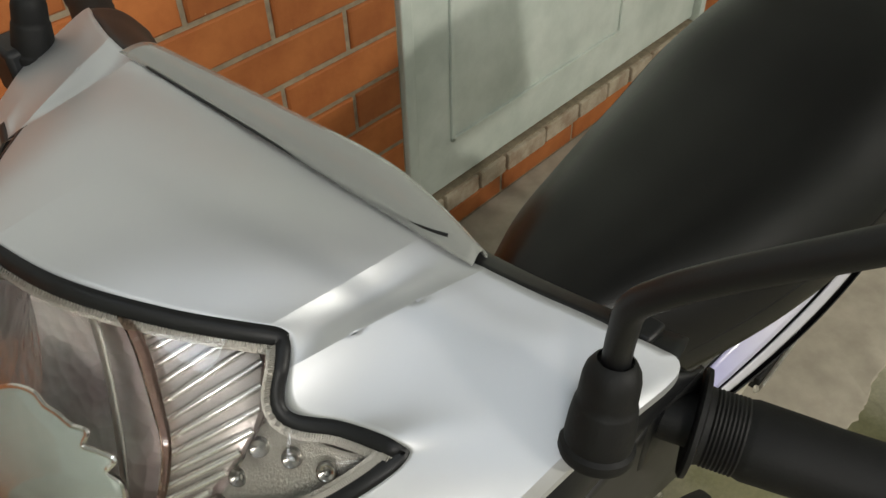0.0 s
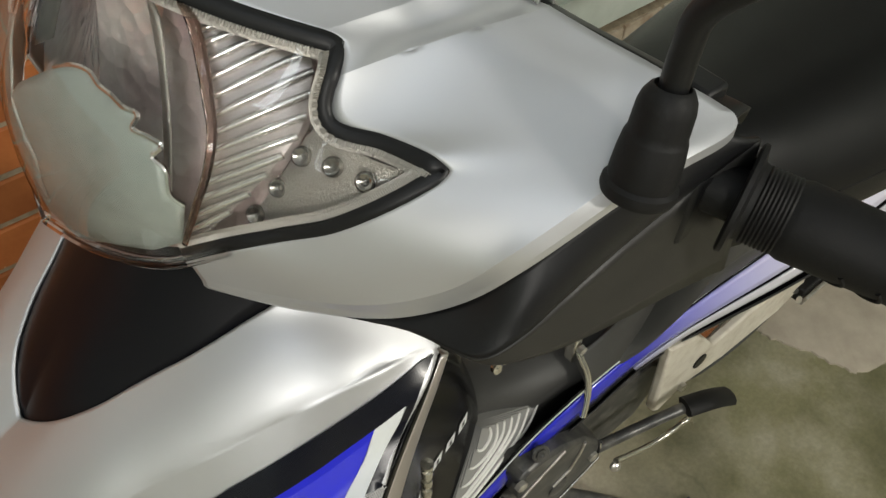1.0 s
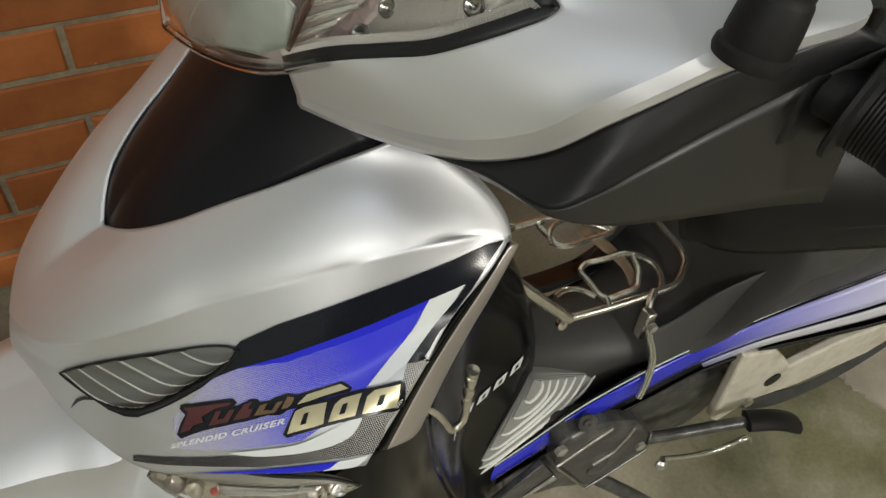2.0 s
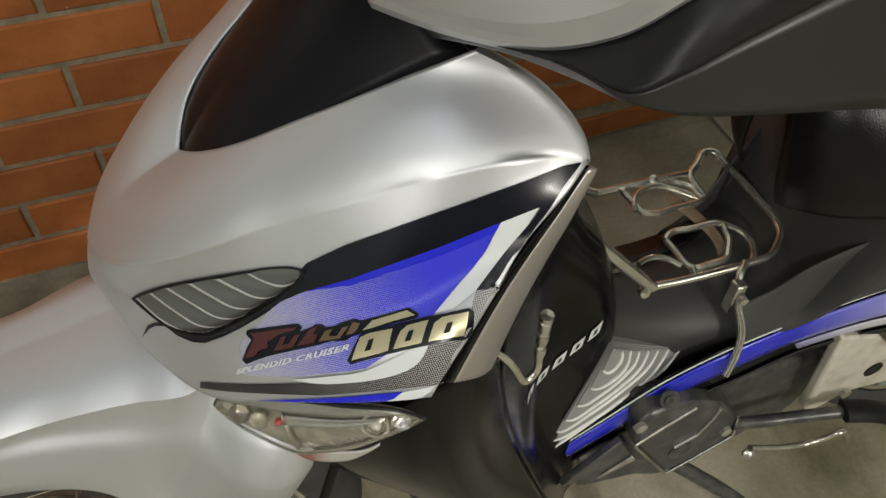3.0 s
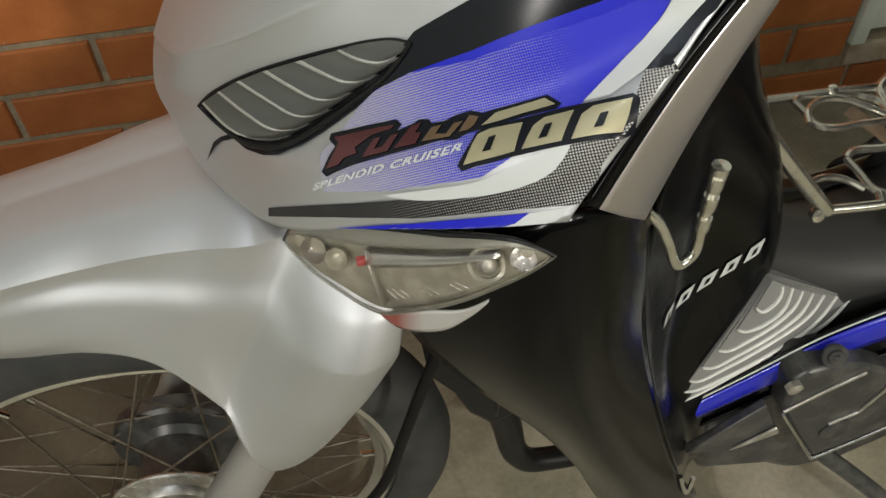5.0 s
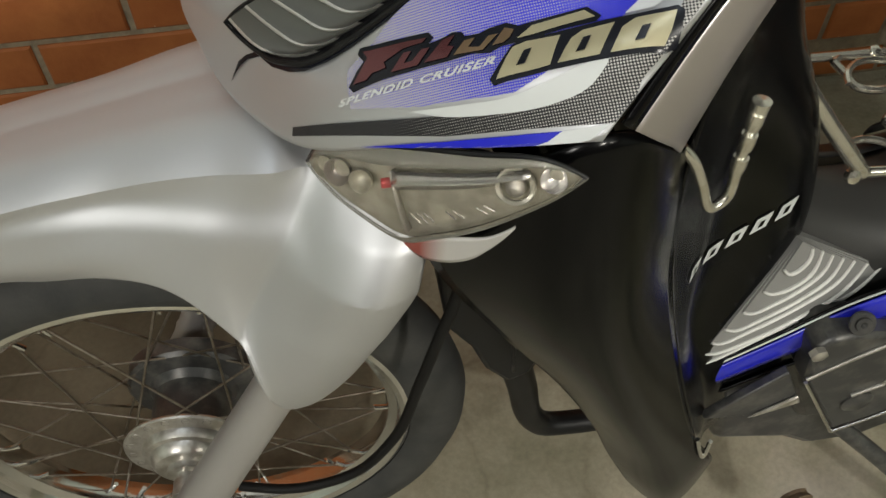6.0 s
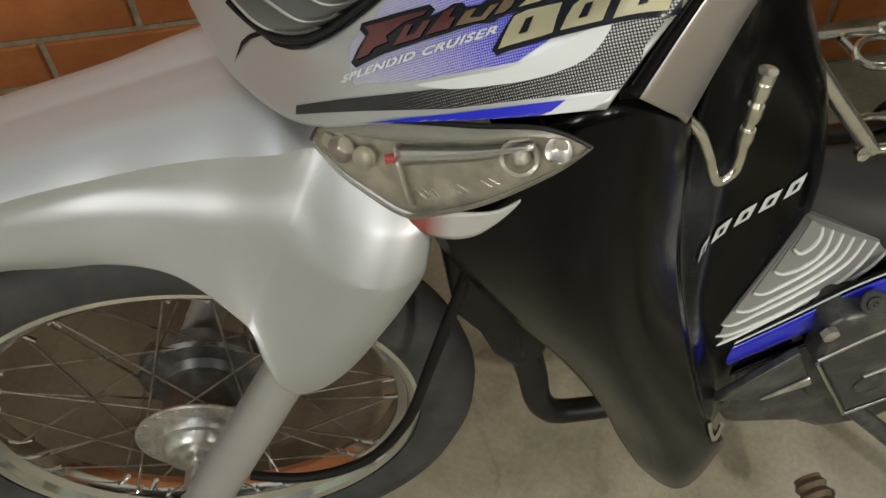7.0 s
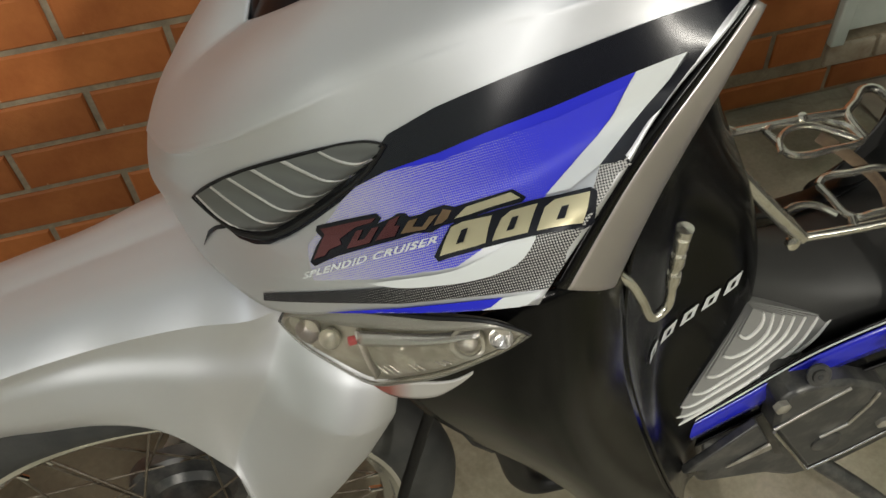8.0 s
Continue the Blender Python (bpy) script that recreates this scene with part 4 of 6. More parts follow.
# seat
secs = []
for x, hw, zt in ((0.43, 0.028, 0.79), (0.445, 0.075, 0.815), (0.54, 0.122, 0.83), (0.68, 0.158, 0.828), (0.85, 0.182, 0.838), (1.0, 0.188, 0.87), (1.2, 0.172, 0.885), (1.3, 0.135, 0.875)):
    secs.append([(x + 0.02, -hw * 1.03, zt - 0.11), (x + 0.01, -hw * 1.0, zt - 0.085), (x + 0.004, -hw * 0.86, zt - 0.045), (x + 0.001, -hw * 0.66, zt - 0.012), (x, -hw * 0.5, zt - 0.001), (x, -hw * 0.2, zt + 0.003), (x, 0, zt + 0.004)])
part("seat", grid_bm(mirrored(loft(secs, 26, 50))), vinyl, bike, "black vinyl dual seat", thick=0.004)
SEAM = [(0.46, -0.075, 0.735), (0.55, -0.121, 0.75), (0.69, -0.157, 0.748), (0.86, -0.181, 0.758), (1.01, -0.187, 0.79), (1.2, -0.172, 0.805)]
for sgn in (1, -1):
    part("seat_piping", tube([(q[0], q[1] * sgn, q[2]) for q in SEAM], 0.0022, 60, 8), rubber, bike, "black piping along the seat's lower edge")

# front luggage rack of tarnished chrome bar
rack = part("front_rack", tube([(0.337, -0.026, 0.593), (0.36, -0.028, 0.5925), (0.39, -0.03, 0.592), (0.451, -0.032, 0.592), (0.474, -0.031, 0.592), (0.492, -0.02, 0.594), (0.504, -0.006, 0.597), (0.5, 0.04, 0.606), (0.49, 0.085, 0.615), (0.483, 0.104, 0.619), (0.472, 0.106, 0.619), (0.458, 0.095, 0.617), (0.443, 0.084, 0.615), (0.442, 0.07, 0.612), (0.444, 0.053, 0.609)], 0.0046, 140, 10), old_chrome, bike, "small tarnished chrome bar rack")
for a, r_ in (([(0.215, -0.016, 0.74), (0.28, -0.021, 0.66), (0.337, -0.026, 0.593)], 0.0068), ([(0.225, 0.075, 0.72), (0.28, 0.088, 0.655), (0.33, 0.092, 0.616)], 0.005)):
    part("rack_arm", tube(a, r_, 24, 12), old_chrome, rack)
part("rack_bar", tube([(0.33, 0.092, 0.616), (0.369, 0.09, 0.616), (0.407, 0.088, 0.616), (0.445, 0.085, 0.615)], 0.0042, 30, 8), old_chrome, rack)
part("rack_bolt", lathe([(0, 0), (0.005, 0), (0.005, 0.003), (0.003, 0.004), (0, 0.004)], (0.398, 0.088, 0.618), (0, -0.4, 1), 8), old_chrome, rack)
part("rack_bolt", lathe([(0, 0), (0.006, 0), (0.006, 0.006), (0, 0.007)], (0.325, -0.028, 0.594), (0, -1, 0.4), 8), old_chrome, rack)


def ring(name, pts, r, closed_=True):
    """A bar bent along the design points with tight corners."""
    p = list(pts) + ([pts[0]] if closed_ else [])
    q = []
    for a, b in zip(p[:-1], p[1:]):
        a, b = np.array(a), np.array(b)
        q += [tuple(a + (b - a) * 0.14), tuple(a + (b - a) * 0.5), tuple(a + (b - a) * 0.86)]
    q.append(q[0] if closed_ else p[-1])
    return part(name, tube(q, r, 110, 8, cap=not closed_), old_chrome, rack)


ring("rack_ring", [(0.358, 0.089, 0.616), (0.37, 0.051, 0.608), (0.441, 0.05, 0.608), (0.436, 0.07, 0.612), (0.416, 0.084, 0.614)], 0.0036)
part("rack_bar", tube([(0.362, 0.058, 0.611), (0.366, 0.07, 0.614), (0.38, 0.08, 0.615), (0.402, 0.08, 0.614), (0.421, 0.067, 0.612), (0.437, 0.052, 0.609)], 0.0032, 50, 8), old_chrome, rack)
ring("rack_ring", [(0.375, 0.024, 0.604), (0.386, -0.021, 0.595), (0.428, -0.021, 0.595), (0.443, -0.002, 0.598), (0.446, 0.02, 0.603)], 0.0036)
part("rack_bar", tube([(0.335, -0.0, 0.6), (0.35, 0.004, 0.599), (0.365, 0.0, 0.598), (0.378, -0.014, 0.596)], 0.0032, 30, 8), old_chrome, rack)
part("rack_bar", tube([(0.447, 0.018, 0.602), (0.464, -0.002, 0.598), (0.462, -0.02, 0.595), (0.455, -0.03, 0.593)], 0.0034, 30, 8), old_chrome, rack)
part("rack_lug", rod((0.386, -0.03, 0.592), (0.388, -0.02, 0.595), 0.0045), old_chrome, rack)
part("rack_strap", tube([(0.405, 0.068, 0.61), (0.422, 0.04, 0.604), (0.432, 0.0, 0.597), (0.425, -0.02, 0.592)], [0.0085, 0.0085, 0.007, 0.005], 30, 8, flat=0.25), dirt, rack, "worn flat rubber strap")
part("rack_post", tube([(0.444, -0.032, 0.596), (0.43, -0.044, 0.59), (0.425, -0.06, 0.57), (0.426, -0.08, 0.541), (0.42, -0.09, 0.518), (0.409, -0.098, 0.496)], 0.0042, 40, 10), old_chrome, rack)
part("rack_clamp", box(0.42, 0.432, -0.058, -0.044, 0.548, 0.592), old_chrome, rack, bevel=0.002)
part("clamp_bolt", lathe([(0, 0), (0.006, 0), (0.006, 0.006), (0, 0.008)], (0.426, -0.06, 0.576), (0, -1, 0), 6), alloy, rack)

# engine, footrests and brackets
eng = [(0.306, 0.461), (0.316, 0.405), (0.386, 0.286), (0.432, 0.309), (0.472, 0.332), (0.462, 0.385), (0.425, 0.436), (0.38, 0.466), (0.345, 0.476), (0.32, 0.475)]
engine = part("engine", prism([(0.31, 0.43), (0.33, 0.36), (0.38, 0.25), (0.6, 0.25), (0.66, 0.34), (0.6, 0.4), (0.4, 0.42)], 0.07, -0.07), engine_mat, bike, "dark oily small engine block", bevel=0.01)
part("crankcase", prism([(0.285, 0.31), (0.3, 0.2), (0.395, 0.172), (0.435, 0.142), (0.5, 0.14), (0.6, 0.2), (0.6, 0.31)], 0.06, -0.055), engine_mat, engine, "dark oily underside of the crankcase", bevel=0.012)
part("engine_cover", prism(eng, -0.066, -0.104, None, -0.04), engine_mat, engine, "dark grey crankcase cover with bright edges", bevel=0.005)
for p_, q_ in zip(eng[1:5], eng[2:6]):
    part("cover_edge", rod((p_[0] * 0.97 + 0.0118, -0.1045, p_[1] * 0.97 + 0.0118), (q_[0] * 0.97 + 0.0118, -0.1045, q_[1] * 0.97 + 0.0118), 0.0019), chrome, engine)
for a, b in (((0.316, 0.412), (0.349, 0.435)), ((0.349, 0.435), (0.382, 0.455)), ((0.378, 0.365), (0.405, 0.378)), ((0.405, 0.378), (0.418, 0.41)), ((0.418, 0.41), (0.421, 0.431))):
    part("cover_rib", rod((a[0], -0.105, a[1]), (b[0], -0.105, b[1]), 0.002), alloy, engine)
for x, z in ((0.312, 0.455), (0.45, 0.36)):
    part("bolt", lathe([(0, 0), (0.008, 0), (0.008, 0.006), (0.004, 0.008), (0, 0.008)], (x, -0.102, z), (0, -1, 0), 6), alloy, engine)
part("filler_cap", lathe([(0, 0), (0.016, 0), (0.016, 0.006), (0.011, 0.009), (0, 0.009)], (0.39, -0.1, 0.35), (0, -1, 0), 24), engine_mat, engine)
part("drain_cap", lathe([(0, 0), (0.011, 0), (0.0115, 0.003), (0.0105, 0.004), (0.007, 0.004), (0.0065, 0.006), (0.003, 0.006), (0, 0.003)], (0.345, -0.096, 0.482), (-0.2, -1, 0.5), 20), engine_mat, engine, "small dull oil cap")
bm = prism([(0.235, 0.354), (0.3, 0.42), (0.328, 0.364), (0.279, 0.347)], -0.1, -0.09)
part("frame_bracket", bm, engine_mat, bike, "dark frame bracket with a bright folded edge", bevel=0.002)
part("bracket_lip", prism([(0.279, 0.347), (0.322, 0.377), (0.328, 0.364)], -0.104, -0.1), alloy, bike, bevel=0.002)
part("frame_tube", rod((0.24, -0.05, 0.31), (0.46, -0.05, 0.27), 0.016), engine_mat, bike)
peg = part("footrest", rod((0.43, -0.12, 0.105), (0.402, -0.11, 0.124), 0.008), engine_mat, bike, "front footrest with a ribbed brown rubber")
bm = lathe([(0.0, 0.0), (0.016, 0.002)] + [(0.019 if k % 2 else 0.0155, 0.006 + 0.006 * k) for k in range(12)] + [(0.0, 0.08)], (0.404, -0.1, 0.122), (0.06, -1, -0.05), 18)
part("peg_rubber", bm, dirt, peg, "worn brown ribbed rubber", smooth=20)
hanger = part("footrest_hanger", prism([(0.565, 0.49), (0.628, 0.465), (0.66, 0.43), (0.69, 0.392), (0.78, 0.4), (0.86, 0.392), (0.93, 0.36), (0.94, 0.335), (0.88, 0.31), (0.743, 0.31), (0.65, 0.328), (0.6, 0.305), (0.585, 0.32), (0.578, 0.381)], -0.085, -0.1), cream, bike, "cream coloured passenger footrest hanger", bevel=0.004)
part("hanger_hole", lathe([(0, 0), (0.013, 0), (0.013, 0.002), (0, 0.002)], (0.665, -0.1002, 0.375), (0, -1, 0), 20), black_satin, hanger)
part("hanger_bolt", lathe([(0, 0), (0.008, 0), (0.008, 0.006), (0, 0.007)], (0.64, -0.1, 0.335), (0, -1, 0), 6), alloy, hanger)
rear_peg = part("passenger_footrest", tube([(0.461, -0.1, 0.36), (0.52, -0.11, 0.352), (0.57, -0.125, 0.36), (0.62, -0.14, 0.365)], 0.008, 24, 10), engine_mat, bike, "folded passenger footrest with black rubber")
part("rubber_pad", tube([(0.595, -0.135, 0.37), (0.63, -0.145, 0.365), (0.69, -0.15, 0.32)], 0.016, 24, 10, flat=0.6), rubber, rear_peg)
tail_peg = part("passenger_footrest", rod((0.9, -0.085, 0.345), (0.925, -0.1, 0.335), 0.009), engine_mat, bike, "folded black passenger footrest on its hanger")
part("rubber_pad", box(0.0, 0.135, -0.013, 0.013, -0.014, 0.014), rubber, tail_peg, "black rubber pad", bevel=0.003).matrix_basis = pose(0.915, -0.1, 0.333, 0, 4, 2)
part("peg_plate", box(0.0, 0.135, -0.003, 0.002, -0.014, 0.006), alloy, tail_peg, "grey steel edge of the folded footrest", bevel=0.001).matrix_basis = pose(0.922, -0.1165, 0.326, 12, 4, 2)
part("peg_bolt", lathe([(0, 0), (0.006, 0), (0.006, 0.004), (0, 0.006)], (0.889, -0.116, 0.352), (0, -1, 0.4), 8), alloy, tail_peg, "bright bolt head")
lever = part("gear_lever", tube([(0.5, -0.115, 0.3), (0.581, -0.12, 0.262), (0.617, -0.125, 0.265), (0.636, -0.13, 0.282), (0.66, -0.13, 0.25)], 0.0045, 36, 10), old_chrome, bike, "chrome gear lever with a rubber toe piece")
part("lever_rubber", lathe([(0, 0), (0.008, 0), (0.0085, 0.004), (0.005, 0.008), (0, 0.009)], (0.5, -0.115, 0.288), (-0.2, -1, 0.4), 16), alloy, lever, "bright pivot bolt")
stand = part("side_stand", tube([(0.42, -0.08, 0.25), (0.5, -0.12, 0.18), (0.62, -0.18, 0.05), (0.66, -0.2, 0.02)], 0.01, 30, 10), engine_mat, bike, "dark steel side stand")
part("stand_foot", prism([(0.63, 0.0), (0.7, 0.0), (0.7, 0.012), (0.63, 0.012)], -0.17, -0.23), engine_mat, stand, bevel=0.002)
part("footrest_bar", rod((0.36, 0.03, 0.235), (0.36, 0.16, 0.235), 0.009), engine_mat, bike)
part("exhaust", rod((0.62, 0.12, 0.28), (1.2, 0.14, 0.38), 0.035, 0.045), old_chrome, bike, "chrome exhaust silencer on the far side")
part("frame_downtube", tube([(0.12, 0, 0.85), (0.17, 0, 0.6), (0.24, 0, 0.44), (0.36, 0, 0.38)], 0.024, 30, 12), engine_mat, bike, "black frame tube behind the front wheel")
horn = part("horn", lathe([(0, 0), (0.03, 0), (0.034, 0.01), (0.03, 0.02), (0.012, 0.026), (0, 0.026)], (0.07, -0.02, 0.5), (-1, -0.3, 0.1), 24), black_satin, bike)

# unseen fender, added to keep lamp light off the wall behind the tail
fender_ = loft([[(x_, 0.07 * q_, z_ - 0.03 * abs(q_)) for x_, z_ in ((0.66, 0.42), (0.72, 0.56), (0.85, 0.64), (1.0, 0.66), (1.15, 0.62), (1.27, 0.5), (1.32, 0.36))] for q_ in (-1, -0.6, 0, 0.6, 1)], 30, 12)
part("rear_fender", grid_bm(fender_), black_satin, bike, "unseen black plastic rear fender over the tyre, added to block light", thick=0.003)
# rear wheel, mostly hidden behind the engine
RW = (0.985, 0.0, 0.285)
rwheel = part("rear_wheel", lathe([(0.05, -0.05), (0.06, -0.05), (0.06, 0.05), (0.05, 0.05)], RW, (0, 1, 0), 32), alloy, bike, "spoked rear wheel")
tyre_profile = [(0.228, -0.026), (0.245, -0.037), (0.268, -0.031), (0.28, -0.014), (0.283, 0.0), (0.28, 0.014), (0.268, 0.031), (0.245, 0.037), (0.228, 0.026)]
rim_profile = [(0.2275, -0.025), (0.222, -0.027), (0.216, -0.024), (0.213, -0.016), (0.204, -0.011), (0.202, 0.0), (0.204, 0.011), (0.213, 0.016), (0.216, 0.024), (0.222, 0.027), (0.2275, 0.025)]
part("tyre", lathe(tyre_profile, RW, (0, 1, 0), 72), tyre_mat, rwheel)
part("rim", lathe(rim_profile, RW, (0, 1, 0), 72), chrome, rwheel)

# front wheel
FW = (-0.259, 0.028, 0.288)
STEER = radians(-2.8)
FW_AXIS = (-math.sin(STEER), math.cos(STEER), 0)
front_tyre = [(0.2265, -0.026), (0.236, -0.034), (0.25, -0.0365), (0.271, -0.0315), (0.284, -0.015), (0.288, 0.0), (0.284, 0.015), (0.271, 0.0315), (0.25, 0.0365), (0.236, 0.034), (0.2265, 0.026)]
HUB = [(0.0, -0.098), (0.0085, -0.098), (0.0085, -0.09), (0.0125, -0.09), (0.0125, -0.074), (0.0105, -0.073), (0.0105, -0.067), (0.019, -0.066), (0.0195, -0.06), (0.031, -0.059), (0.0345, -0.056), (0.0375, -0.048), (0.0425, -0.047), (0.045, -0.043), (0.0462, -0.0385), (0.0625, -0.0375), (0.0635, -0.0355), (0.0625, -0.033),
       (0.044, -0.032), (0.04, -0.022), (0.04, 0.022), (0.046, 0.03), (0.064, 0.032), (0.068, 0.036), (0.068, 0.052), (0.03, 0.058), (0.0, 0.058)]
fwheel = part("front_wheel", lathe(HUB[:18], FW, FW_AXIS, 56), alloy, bike, "wire spoked front wheel with an aluminium hub", smooth=30)
part("hub_barrel", lathe(HUB[17:], FW, FW_AXIS, 56), engine_mat, fwheel, "dull dark hub barrel and brake drum", smooth=30)
part("tyre", lathe(front_tyre, FW, FW_AXIS, 96), tyre_mat, fwheel, "worn narrow black tyre")
part("rim", lathe(rim_profile, FW, FW_AXIS, 96), chrome, fwheel, "chrome steel rim")
for side_, off in ((-0.0355, 0.0), (0.034, 10.0)):
    hub_r = 0.058 if side_ < 0 else 0.061
    for lean_ in (52.0, -52.0):
        a0 = radians(lean_)
        bm = rod((hub_r * math.sin(a0), side_, hub_r * math.cos(a0)), (0.0, side_ * 0.1, 0.206), 0.0013, None, 6)
        first = None
        for k in range(9):
            turn = Matrix.Translation(FW) @ Matrix.Rotation(STEER, 4, "Z") @ Matrix.Rotation(radians(40 * k + off + (10 if lean_ > 0 else 0) + (5 if side_ < 0 else 0)), 4, "Y")
            if first is None:
                first = part("spoke", bm, spoke_mat, fwheel, smooth=60)
                ob = first
            else:
                ob = new("spoke", first.data)
                ob.parent = fwheel
            ob.matrix_basis = turn
            nip = new("nipple", bpy.data.meshes["nipple"]) if "nipple" in bpy.data.meshes else part("nipple", rod((0, 0, 0.19), (0, 0, 0.206), 0.0028, None, 8), chrome, fwheel)
            nip.parent = fwheel
            nip.matrix_basis = turn @ Matrix.Translation((0, side_ * 0.15, 0))
for k in range(18):
    a_ = radians(20 * k)
    hole_ = Matrix.Translation(FW) @ Matrix.Rotation(STEER, 4, "Z")
    at_ = hole_ @ Vector((0.056 * math.cos(a_), -0.0376, 0.056 * math.sin(a_)))
    part("flange_hole", lathe([(0.0, 0.0), (0.0034, 0.0), (0.0042, 0.0006), (0.0046, 0.0), (0.0, -0.0005)], at_, tuple(-np.array(FW_AXIS)), 12), dark_reflector, fwheel)
part("axle_nut", lathe([(0, 0), (0.013, 0), (0.013, 0.012), (0.009, 0.014), (0, 0.014)], (FW[0], -0.106, FW[2]), (0, -1, 0), 6), alloy, fwheel, smooth=20)

# fork
for sgn in (1, -1):
    y = 0.125 if sgn > 0 else -0.093
    fork = part("fork_leg", tube([(-0.288, y, 0.262), (-0.272, y, 0.28), (-0.225, y, 0.362), (-0.14, y, 0.516), (-0.04, y, 0.7)], [0.014, 0.021, 0.0195, 0.0175, 0.017], 40, 20), fork_mat, bike, "silver grey telescopic fork leg")
    part("axle_clamp", lathe([(0, 0), (0.02, 0), (0.021, 0.01), (0.021, 0.034), (0, 0.036)], (FW[0], y + 0.02, FW[2]), (0, -1, 0), 24), fork_mat, fork)
part("header_guard", tube([(0.05, 0.03, 0.45), (0.075, 0.03, 0.34), (0.098, 0.03, 0.24), (0.112, 0.03, 0.17), (0.13, 0.03, 0.142), (0.17, 0.03, 0.132), (0.22, 0.03, 0.13)], [0.02, 0.019, 0.018, 0.017, 0.016, 0.015, 0.015], 60, 14), black_satin, bike, "black exhaust header guard below the shield")
part("speedometer_cable", tube([(0.03, -0.05, 0.68), (0.012, -0.06, 0.61), (0.002, -0.065, 0.556), (-0.013, -0.066, 0.502), (-0.03, -0.067, 0.44), (-0.056, -0.067, 0.352), (-0.1, -0.066, 0.29), (-0.16, -0.06, 0.265), (-0.215, -0.05, 0.27)], 0.005, 70, 10), rubber, bike, "black cable down to the front hub")
part("inner_fender", prism([(-0.005, 0.53), (0.03, 0.59), (0.09, 0.56), (0.115, 0.43), (0.088, 0.35), (0.064, 0.338), (0.04, 0.37), (0.026, 0.41), (0.003, 0.447)], -0.02, 0.07), black_satin, bike, "black plastic guard behind the front wheel", bevel=0.006)
part("inner_mudguard", grid_bm(loft([[(-0.02, -0.05, 0.66), (0.04, -0.05, 0.54), (0.06, -0.045, 0.4)], [(-0.01, 0, 0.67), (0.05, 0, 0.55), (0.07, 0, 0.4)], [(-0.02, 0.05, 0.66), (0.04, 0.05, 0.54), (0.06, 0.045, 0.4)]], 20, 10)), black_satin, bike, thick=0.003)

# front mudguard: rounded crown above a crease, hollow sides swelling over the fork legs
# each station: lower edge, side, below the crease, crease, crown
secs = [
    [(-0.62, -0.04, 0.4), (-0.618, -0.042, 0.42), (-0.613, -0.04, 0.445), (-0.605, -0.042, 0.472), (-0.598, 0, 0.475)],
    [(-0.5, -0.052, 0.53), (-0.498, -0.055, 0.55), (-0.495, -0.053, 0.575), (-0.489, -0.053, 0.6), (-0.483, 0, 0.603)],
    [(-0.38, -0.058, 0.603), (-0.378, -0.062, 0.62), (-0.375, -0.06, 0.64), (-0.37, -0.058, 0.664), (-0.365, 0, 0.668)],
    [(-0.309, -0.062, 0.627), (-0.307, -0.067, 0.643), (-0.304, -0.064, 0.662), (-0.3, -0.061, 0.684), (-0.295, 0, 0.689)],
    [(-0.272, -0.067, 0.629), (-0.27, -0.072, 0.645), (-0.266, -0.068, 0.668), (-0.26, -0.062, 0.6925), (-0.255, 0, 0.698)],
    [(-0.229, -0.08, 0.64), (-0.228, -0.08, 0.653), (-0.224, -0.073, 0.675), (-0.218, -0.064, 0.6995), (-0.21, 0, 0.71)],
    [(-0.19, -0.095, 0.637), (-0.19, -0.089, 0.656), (-0.186, -0.081, 0.681), (-0.18, -0.071, 0.709), (-0.17, 0, 0.718)],
    [(-0.153, -0.116, 0.6), (-0.158, -0.101, 0.645), (-0.152, -0.09, 0.686), (-0.144, -0.078, 0.7148), (-0.135, 0, 0.726)],
    [(-0.139, -0.12, 0.545), (-0.134, -0.108, 0.615), (-0.127, -0.098, 0.678), (-0.11, -0.088, 0.7205), (-0.1, 0, 0.732)],
    [(-0.129, -0.121, 0.53), (-0.113, -0.114, 0.61), (-0.1, -0.104, 0.682), (-0.09, -0.084, 0.718), (-0.075, 0, 0.732)],
    [(-0.116, -0.12, 0.526), (-0.096, -0.118, 0.61), (-0.08, -0.112, 0.68), (-0.07, -0.097, 0.715), (-0.05, 0, 0.73)],
    [(-0.098, -0.118, 0.536), (-0.073, -0.12, 0.62), (-0.058, -0.117, 0.68), (-0.047, -0.108, 0.711), (-0.02, 0, 0.725)],
    [(-0.05, -0.114, 0.61), (-0.038, -0.118, 0.648), (-0.03, -0.117, 0.68), (-0.02, -0.108, 0.71), (0, 0, 0.72)],
]
LEAN_Y = 0.01  # the leaning bike carries the guard a little towards the wall
low = loft([q[:4] for q in secs], 60, 260)
across = (low[..., 0] + 0.04) * 0.877 - (low[..., 2] - 0.7) * 0.48
height_ = np.interp(low[..., 2], (0.52, 0.56, 0.61, 0.66, 0.69, 0.718), (0.008, 0.02, 0.03, 0.031, 0.02, 0.0))
bulge_ = np.clip(1 - (across / 0.05) ** 2, 0, 1)
low[..., 1] -= height_ * bulge_ ** 1.35
# the side panel stands proud of the band under the crease and of the valley before the fork
PANEL = cr([(-0.36, 0.652), (-0.3, 0.671), (-0.25, 0.682), (-0.215, 0.686), (-0.181, 0.6875), (-0.147, 0.687), (-0.12, 0.687), (-0.107, 0.687), (-0.0995, 0.682), (-0.0965, 0.672), (-0.1, 0.66), (-0.11, 0.641), (-0.124, 0.61), (-0.134, 0.575)], 110)
flat_ = low.reshape(-1, 3)
gap_ = flat_[:, None, [0, 2]] - PANEL[None]
near_ = np.argmin((gap_ ** 2).sum(-1), axis=1)
run_ = np.gradient(PANEL, axis=0)[near_]
